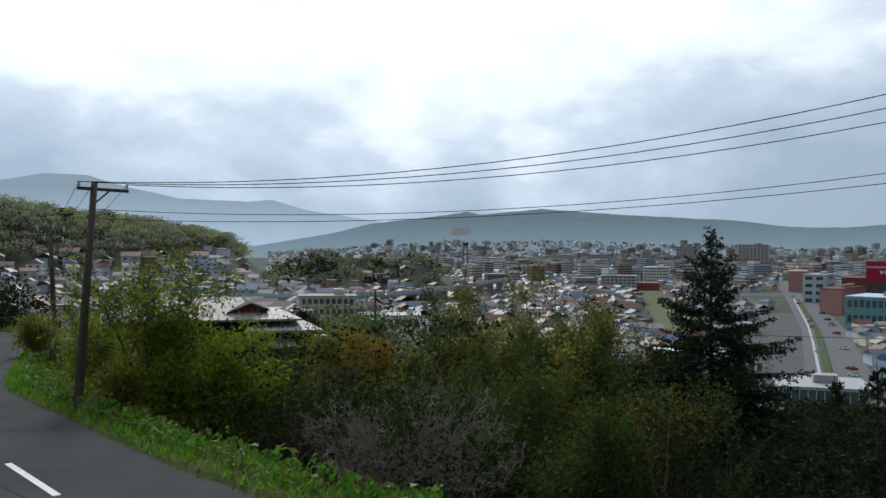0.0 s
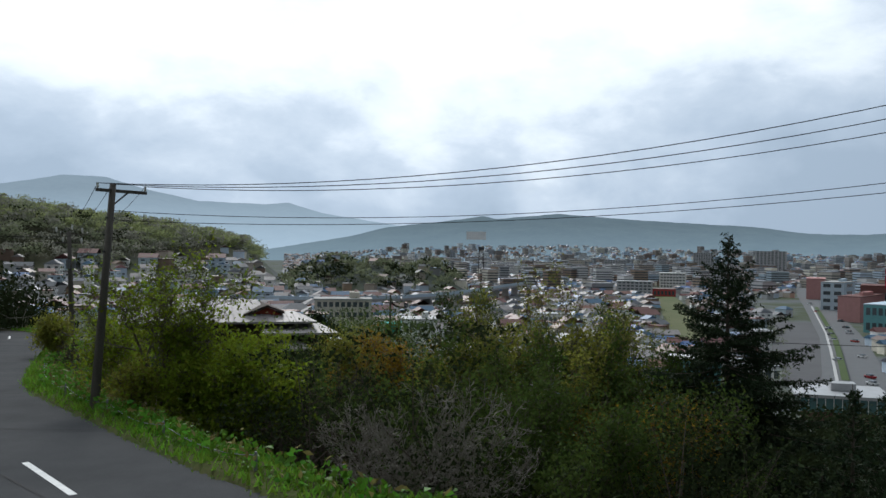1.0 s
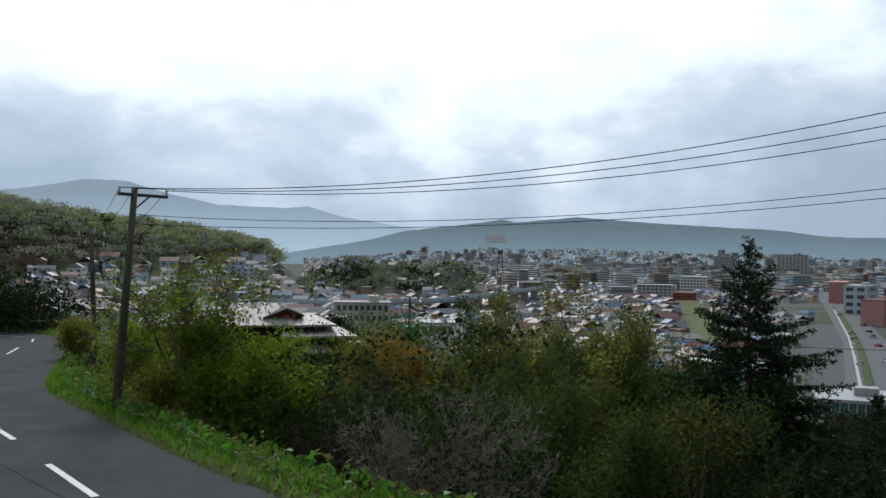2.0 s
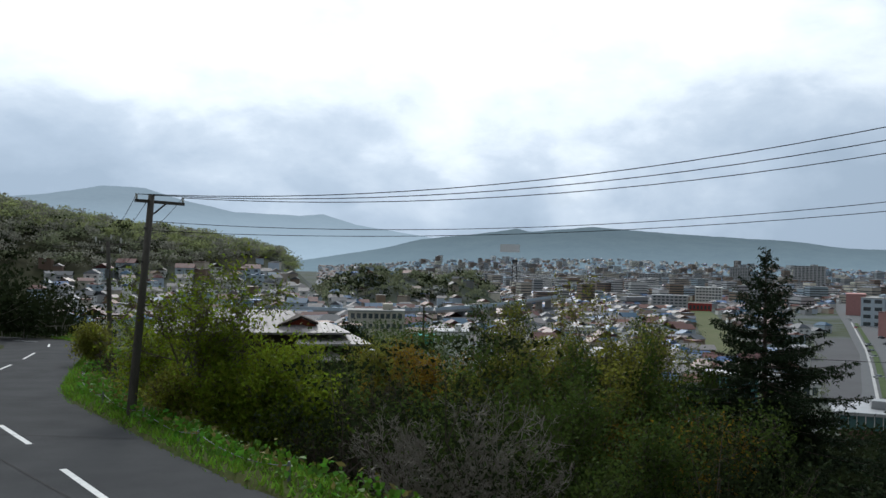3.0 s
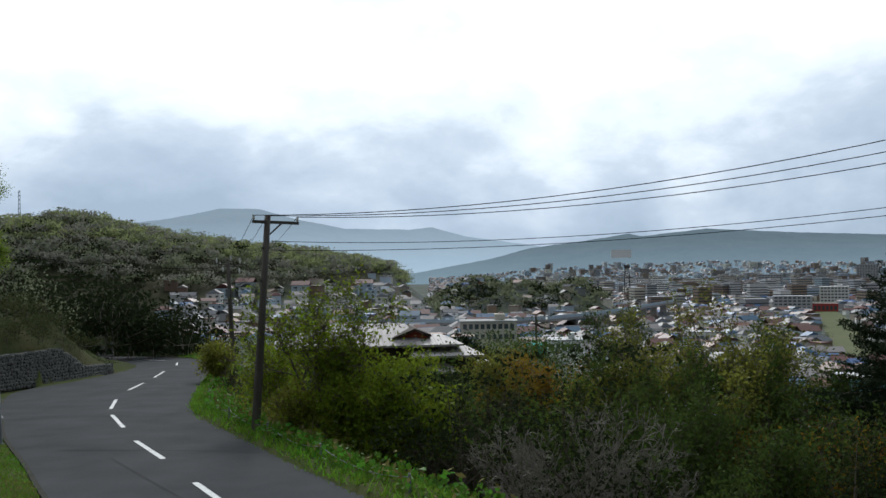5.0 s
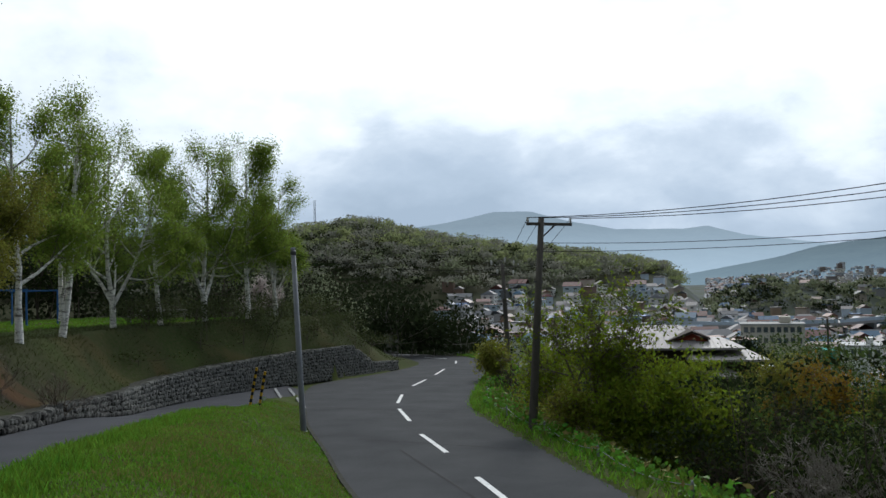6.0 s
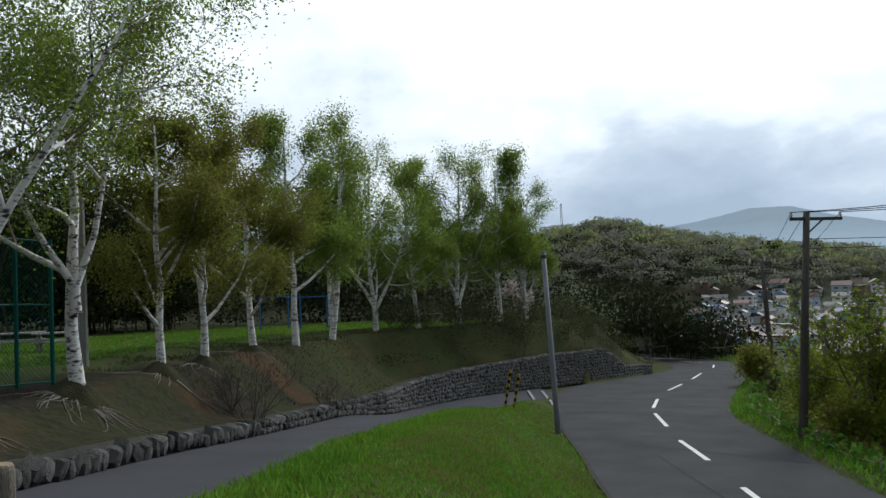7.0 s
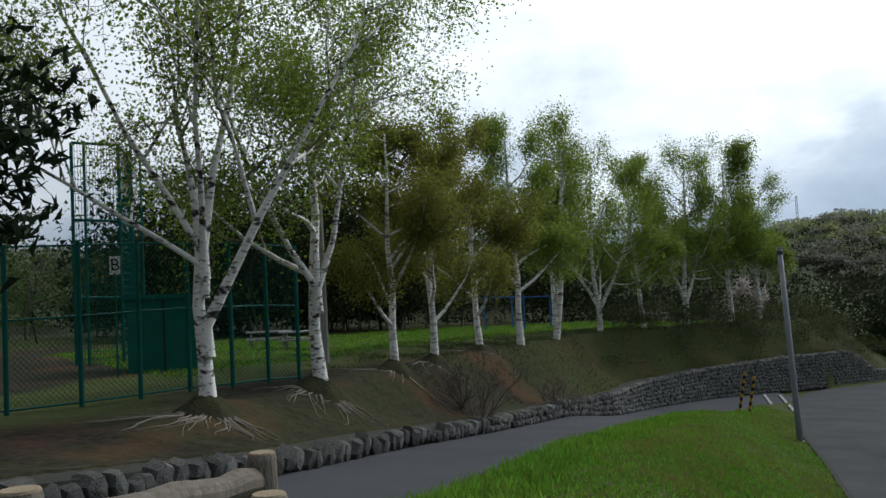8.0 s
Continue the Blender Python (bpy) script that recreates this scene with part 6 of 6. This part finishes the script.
def valley_roads():
    M_VROAD = plain("valley_road", (0.13, 0.135, 0.14))
    M_LOT = plain("empty_lot", (0.105, 0.105, 0.11), scale=0.03)
    flat_strip("lot", ((-21.7, 330), (-21.4, 420), (-20.9, 620)), 32, M_LOT, "empty dark gravel lot beside the main road", "lot", 0.3)
    main = ((-24.0, 300), (-23.75, 365), (-23.1, 512), (-21.75, 800), (-21.2, 1000), (-21.0, 1500))
    flat_strip("main_road", main, 22, M_VROAD, "wide pale main road through the valley", "road", 0.5)
    flat_strip("median", ((-23.3, 340), (-22.9, 440), (-22.65, 512), (-21.65, 780)), 2.6, mat("hedge", (0.05, 0.08, 0.03), (0.08, 0.11, 0.04), 0.5, 0.9), "planted green strip along the main road", "planting", 1.3)
    flat_strip("pale_kerb", ((-22.9, 330), (-22.5, 440), (-22.2, 540), (-21.4, 800)), 1.1, plain("pale_paving", (0.5, 0.5, 0.49)), "pale paved strip along the main road", "pavement", 0.6)
    flat_strip("green_avenue", ((-15.5, 420), (-13.2, 800), (-12.2, 1100)), 22, mat("park_green", (0.08, 0.10, 0.04), (0.12, 0.125, 0.06), 0.02, 0.9), "green strip between the streets", "grass")
    flat_strip("hill_street", ((10.4, 600), (11.3, 740), (11.0, 860)), 7, M_VROAD, "pale street climbing past the hill", "road", 0.8)
    # raised expressway
    deck = thing("viaduct", pose(0, 0, 0), "long raised concrete expressway on piers", "viaduct")
    line = [at_bearing(b, d) for b, d in ((14, 520), (9, 500), (4, 520), (1.2, 560), (-1.4, 640), (-4, 760))]
    for k in range(len(line) - 1):
        (ax, ay), (bx, by) = line[k], line[k + 1]
        L = math.hypot(bx - ax, by - ay)
        rz = math.atan2(by - ay, bx - ax)
        Geo().box(((ax + bx) / 2, (ay + by) / 2, -29.2), (L + 1, 11, 1.4), rz).ob("deck", M_CONCRETE, deck)
        Geo().box(((ax + bx) / 2 + math.sin(rz) * 5.4, (ay + by) / 2 - math.cos(rz) * 5.4, -27.6), (L + 1, 0.3, 1.9), rz).ob("barrier", M_PALEBLUE, deck)
        for u in np.arange(0.1, 1, 30 / L):
            x, y = ax + (bx - ax) * u, ay + (by - ay) * u
            Geo().box((x, y, -37), (2.2, 5, 15), rz).ob("pier", M_CONCRETE, deck)
    paints = [plain("car_white", (0.7, 0.7, 0.7), 0.3), plain("car_silver", (0.4, 0.41, 0.42), 0.3), plain("car_dark", (0.05, 0.05, 0.06), 0.3), plain("car_red", (0.35, 0.04, 0.04), 0.3)]
    rng = np.random.default_rng(8)
    for k in range(16):
        u = rng.uniform(0, 0.9)
        d = 330 + 560 * u
        b = float(np.interp(d, [q[1] for q in main], [q[0] for q in main])) + rng.choice([-1, 1]) * 5 / d * 57.3
        x, y = at_bearing(b, d)
        car(pose(x, y, gz(x, y) + 0.5, 0, 0, 20 if rng.uniform() < 0.5 else 200), paints[int(rng.integers(0, 4))], "small car driving on the main valley road")
    for b, d, p in ((28.6, 118, 0), (28.0, 120, 1), (27.4, 121, 0), (26.8, 119, 2)):
        x, y, z = put(b, d)
        car(pose(x, y, z, 0, 0, 60 + b), paints[p], "parked car beyond the bend of the road")


def big_house():
    """The wide house with pale sheet roofs just below the thicket."""
    M_REDGABLE = plain("red_gable", (0.28, 0.06, 0.04))
    M_DARKWALL = plain("dark_timber", (0.07, 0.055, 0.045))
    b, d = 14.6, 78
    x, y = at_bearing(b, d)
    z = -11.5
    h = thing("villa", pose(x, y, z, 0, 0, b + 4), "large old villa with pale sheet-metal hip roofs and a red gable", "house")
    Geo().box((-2.4, 0, 2.4), (10.4, 7, 8.6)).ob("wall", M_DARKWALL, h)
    Geo().box((5.0, 0, 2), (4.6, 6, 8.4)).ob("wall", M_DARKWALL, h)

    def hip(cx, w, l, ze, zr, left, right, name="roof", mat_=M_GALV_ROOF, t=0.16, cy=0.0):
        g = Geo()
        for q in (0, t):
            g.v += [(cx - w / 2, cy - l / 2, ze + q), (cx + w / 2, cy - l / 2, ze + q), (cx + w / 2, cy + l / 2, ze + q), (cx - w / 2, cy + l / 2, ze + q), (cx - w / 2 + left, cy, zr + q), (cx + w / 2 - right, cy, zr + q)]
        g.f += [(6, 7, 11, 10), (8, 9, 10, 11), (9, 6, 10), (7, 8, 11), (1, 0, 4, 5), (3, 2, 5, 4), (0, 3, 4), (2, 1, 5), (0, 1, 7, 6), (1, 2, 8, 7), (2, 3, 9, 8), (3, 0, 6, 9)]
        roof = g.ob(name, mat_, h)
        n = int(w / 0.55)
        for k in range(1, n):
            u = -w / 2 + w * k / n
            rise = min(1.0, (u + w / 2) / max(left, 0.01), (w / 2 - u) / max(right, 0.01))
            Geo().tube([(cx + u, cy - l / 2, ze + t + 0.02), (cx + u, cy - l / 2 * (1 - rise), ze + (zr - ze) * rise + t + 0.02)], 0.035, 3).ob("seam", mat_, roof)
        return roof

    hip(-2.4, 12.4, 9.5, 6.75, 8.3, 4.6, 1.2)
    # cross gable, its red front under a dark bargeboard
    g = Geo()
    for q in (0, 0.18):
        g.v += [(1.2, -3.6, 7.25 + q), (3.1, -3.6, 8.0 + q), (4.5, -3.6, 7.45 + q), (1.2, 1.5, 7.25 + q), (3.1, 1.5, 8.0 + q), (4.5, 1.5, 7.45 + q)]
    g.f += [(6, 7, 10, 9), (7, 8, 11, 10), (0, 3, 4, 1), (1, 4, 5, 2), (0, 1, 7, 6), (1, 2, 8, 7), (3, 9, 10, 4), (4, 10, 11, 5), (0, 6, 9, 3), (2, 5, 11, 8)]
    g.ob("gable_roof", M_DARKWALL, h, "dark bargeboards and ridge of the cross gable")
    g = Geo()
    g.v += [(1.5, -3.2, 6.8), (4.3, -3.2, 6.8), (4.3, -3.2, 7.4), (3.1, -3.2, 7.93), (1.5, -3.2, 7.3), (1.5, 0, 6.8), (4.3, 0, 6.8), (4.3, 0, 7.4), (3.1, 0, 7.93), (1.5, 0, 7.3)]
    g.f += [(0, 1, 2, 3, 4), (9, 8, 7, 6, 5), (0, 4, 9, 5), (1, 6, 7, 2)]
    g.ob("red_gable", M_REDGABLE, h, "rust-red gable end")
    hip(5.0, 3.9, 6.6, 6.78, 7.4, 0.3, 1.4, "upper_porch_roof", cy=-1.9)
    hip(5.5, 6.0, 8.0, 5.95, 6.5, 0.6, 1.2, "porch_roof", cy=-2.3)
    hip(4.6, 3.6, 3.6, 4.75, 5.35, 1.2, 1.2, "lower_roof", cy=-5.2)
    for px_, py_ in ((3.0, -6.6), (6.2, -6.6), (7.8, -5.0)):
        Geo().box((px_, py_, 1.8), (0.22, 0.22, 6.0 if py_ < -6 else 8.4)).ob("post", M_DARKWALL, h)
    for k in range(5):
        Geo().box((-6 + k * 1.9, -3.55, 3.6), (1.1, 0.14, 1.3)).ob("window", M_GLASS, h)
    for k in range(2):
        Geo().box((4 + k * 2, -3.1, 2.6), (1.1, 0.14, 1.3)).ob("window", M_GLASS, h)
    for bb in (8.0, 7.5):
        x, y = at_bearing(bb, 76)
        t = thing("water_tank", pose(x, y, 1.65 - 0.1165 * 76), "white boxy air unit on a yard", "tank", "yard tanks")
        Geo().box((0, 0, 0.6), (0.62, 0.7, 0.9)).ob("body", WALLS[0], t)
        Geo().box((0, 0, 0.0), (0.66, 0.75, 0.3)).ob("base", M_CONCRETE, t)
        Geo().tube([(0, -0.36, 0.62), (0, -0.38, 0.62)], 0.24, 12).ob("fan_grille", M_DARKSTEEL, t)
        Geo().box((0, 0, -0.6), (0.5, 0.5, 1.0)).ob("stand", M_CONCRETE, t)
    x, y = at_bearing(30.8, 100)
    z = 1.65 - 0.079 * 100
    hut = thing("roadside_hut", pose(x, y, z, 0, 0, 30), "small white hut beside the road", "hut")
    Geo().box((0, 0, 0.6), (1.5, 1.3, 2.4)).ob("wall", WALLS[0], hut)
    Geo().box((0, 0, 1.85), (1.7, 1.5, 0.12)).ob("roof", M_CONCRETE, hut)
    Geo().box((0.2, -0.66, 0.7), (0.5, 0.04, 1.2)).ob("door", M_CONCRETE, hut)
    Geo().tube([(-0.6, -0.3, -0.5), (-0.6, -0.3, 3.6)], 0.06, 6).ob("post", M_DARKSTEEL, hut)
    x, y = at_bearing(4.3, 110)
    z = 1.65 - 0.14 * 110
    gp = thing("utility_pole", pose(x, y, z), "dark utility pole among the trees below", "utility pole")
    Geo().tube([(0, 0, -1), (0, 0, 0.086 * 110)], [0.16, 0.11], 8).ob("pole", M_POLE, gp)
    Geo().box((0, 0, 0.077 * 110), (2.0, 0.1, 0.12)).ob("crossarm", M_POLE, gp)
    Geo().box((0, 0, 0.069 * 110), (1.6, 0.1, 0.1)).ob("crossarm", M_POLE, gp)
    ex, ey = at_bearing(-38, 60)
    wire((x, y, z + 0.06 * 110), (ex, ey, 1.65 - 0.085 * 60), 0.6, 0.022, "black cable strung across the gully")


def houses():
    src = []
    k = 0
    for w, l, h, kind in ((8, 10, 5.6, "gable"), (7, 9, 5.2, "hip"), (9, 11, 6, "hip"), (8, 9, 5.8, "flat"), (7, 10, 3.2, "gable"), (10, 12, 5.8, "gable")):
        for j in range(3):
            wi, ri = (k * 5 + j) % 6, (k * 3 + j * 2 + 4 * (j == 0)) % 6
            names = ("white", "cream", "grey", "pale blue", "brown", "beige")[wi], ("grey", "red", "blue", "brown", "pale metal", "dark slate")[ri]
            src.append(house(pose(0, 0, -400), w, l, h, kind, WALLS[wi], ROOFS[ri], f"{names[0]} town house with a {names[1]} {kind} roof", "houses of the town"))
            k += 1
    rng = np.random.default_rng(90)
    n = 0
    for _ in range(6000):
        if n >= 300:
            break
        u = rng.uniform()
        b = rng.uniform(-24, 28)
        d = 260 + 420 * math.sqrt(u)
        if b > 12 and d > 640 + 90 * (1 - min(1, max(0, (b - 12) / 6))):
            continue
        if b < 2 and d < 280 or b > 18 and d < 380:
            continue
        x, y = at_bearing(b, d)
        if not clear_of(x, y, 6):
            continue
        TAKEN.append((x, y, 6.0))
        copy_thing(src[int(rng.integers(0, len(src)))], pose(x, y, gz(x, y), 0, 0, 15 + 90 * int(rng.integers(0, 4)) + rng.normal() * 6))
        n += 1
    for ob in src:
        for o in (*ob.children_recursive, ob):
            bpy.data.objects.remove(o)
    # the rest of the town, too far to pick apart
    heaps = {}
    boxes = 0
    for _ in range(60000):
        b = rng.uniform(-32, 27)
        d = 330 + 2550 * rng.uniform() ** 1.15
        if b > 11 and d > 660 + 60 * (b < 15):
            continue
        if b > 18 and d < 400 or abs(b + 21) < 3.5 and d < 900:
            continue
        x, y = at_bearing(b, d)
        z = float(far_ground(np.array([x]), np.array([y]))[0])
        if d > 2500:
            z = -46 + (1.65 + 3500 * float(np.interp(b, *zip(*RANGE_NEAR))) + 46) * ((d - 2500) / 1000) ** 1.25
        if d < 1200 and not clear_of(x, y, 3.6):
            continue
        if 600 < d < 950 and z > -37 and rng.uniform() < 0.8:
            continue
        if d < 1200:
            TAKEN.append((x, y, 3.8))
        tall = d > 900 and b < 6 and rng.uniform() < 0.06
        w, l = (rng.uniform(5, 8), rng.uniform(6, 9.5)) if not tall else (rng.uniform(14, 26), rng.uniform(10, 16))
        h = rng.uniform(3.5, 6) if not tall else rng.uniform(9, 22)
        rz = radians(15 + 90 * int(rng.integers(0, 2))) + rng.normal() * (0.08 if d > 900 else 0.3)
        wi, ri = int(rng.integers(0, 6)), int(rng.integers(0, 6))
        g = heaps.setdefault(("w", wi), Geo())
        g.box((x, y, z + h / 2 - 1), (w, l, h + 2), rz)
        r = heaps.setdefault(("r", ri if not tall else 0), Geo())
        if tall or rng.uniform() < 0.3:
            r.box((x, y, z + h + 0.3), (w + 0.6, l + 0.6, 0.6), rz)
            if tall:
                gl = heaps.setdefault(("g", 0), Geo())
                for f in range(int(h / 3)):
                    gl.box((x, y, z + 1.6 + 3 * f), (w + 0.3, l + 0.3, 1.2), rz)
        else:
            i = len(r.v)
            c, s = math.cos(rz), math.sin(rz)
            a, e = w / 2 + 0.5, l / 2 + 0.5
            for px, py, pz in ((-a, -e, h), (a, -e, h), (a, e, h), (-a, e, h), (0, -e, h + w * 0.3), (0, e, h + w * 0.3)):
                r.v.append((x + c * px - s * py, y + s * px + c * py, z + pz))
            r.f += [(i + 1, i + 2, i + 5, i + 4), (i + 3, i, i + 4, i + 5), (i, i + 1, i + 4), (i + 2, i + 3, i + 5), (i, i + 3, i + 2, i + 1)]
        boxes += 1
        if boxes > 13000:
            break
    for (k, i), g in heaps.items():
        m = {"w": WALLS, "r": ROOFS, "g": [M_GLASS]}[k][i]
        tagged(g.ob("town_walls" if k == "w" else "town_roofs" if k == "r" else "town_windows", m), "crowded low houses and blocks of the far town", "town", kind="stuff")


# ---- distance: two mountain ranges, their haze painted in as emission ----
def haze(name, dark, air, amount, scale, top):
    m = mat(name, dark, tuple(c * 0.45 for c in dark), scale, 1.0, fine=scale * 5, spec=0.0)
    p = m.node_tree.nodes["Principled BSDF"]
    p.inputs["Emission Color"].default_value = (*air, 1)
    # painted haze: the bluish glow grows stronger low down in the valley
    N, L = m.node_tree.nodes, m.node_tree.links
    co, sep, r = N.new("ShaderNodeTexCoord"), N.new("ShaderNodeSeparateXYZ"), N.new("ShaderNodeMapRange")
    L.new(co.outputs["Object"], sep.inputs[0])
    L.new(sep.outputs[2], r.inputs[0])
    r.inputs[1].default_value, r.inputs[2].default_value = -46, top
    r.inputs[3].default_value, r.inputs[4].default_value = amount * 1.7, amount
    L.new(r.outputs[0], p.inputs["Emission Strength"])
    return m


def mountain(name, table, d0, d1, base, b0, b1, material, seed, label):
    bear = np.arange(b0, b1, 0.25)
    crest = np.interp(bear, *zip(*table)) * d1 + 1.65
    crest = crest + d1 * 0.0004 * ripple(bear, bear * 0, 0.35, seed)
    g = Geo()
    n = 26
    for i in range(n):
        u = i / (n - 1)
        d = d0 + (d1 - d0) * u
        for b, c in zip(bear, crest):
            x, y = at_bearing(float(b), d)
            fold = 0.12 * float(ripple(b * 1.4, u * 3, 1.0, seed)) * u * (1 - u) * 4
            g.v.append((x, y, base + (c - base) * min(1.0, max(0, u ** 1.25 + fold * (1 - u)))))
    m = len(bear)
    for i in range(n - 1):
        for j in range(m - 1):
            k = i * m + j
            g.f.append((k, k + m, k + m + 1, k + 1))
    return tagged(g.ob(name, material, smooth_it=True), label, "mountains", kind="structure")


stone_wall()
log_barrier()
road_kerb()
rope_barrier()
ball_fence()
park_things()
for b, d, s in ((72.8, 15.2, 1), (65.85, 18.47, 2), (61.05, 22.65, 3), (58.47, 25.64, 4), (55.45, 32.1, 5)):
    roots(b, d, s, 34 if s < 3 else 18)
landmarks()
valley_roads()
big_house()
houses()
woods()
greenery()
mountain("backdrop_near", RANGE_NEAR, 2500, 3500, -46, -60, 14, haze("near_range", (0.045, 0.055, 0.045), (0.13, 0.18, 0.215), 0.85, 0.012, 90), 1.0, "wooded mountain range behind the town, painted hazy")
mountain("backdrop_far", RANGE_FAR, 3300, 4600, -46, -20, 60, haze("far_range", (0.05, 0.055, 0.05), (0.30, 0.385, 0.45), 0.80, 0.008, 240), 2.0, "pale blue mountain range under painted haze")
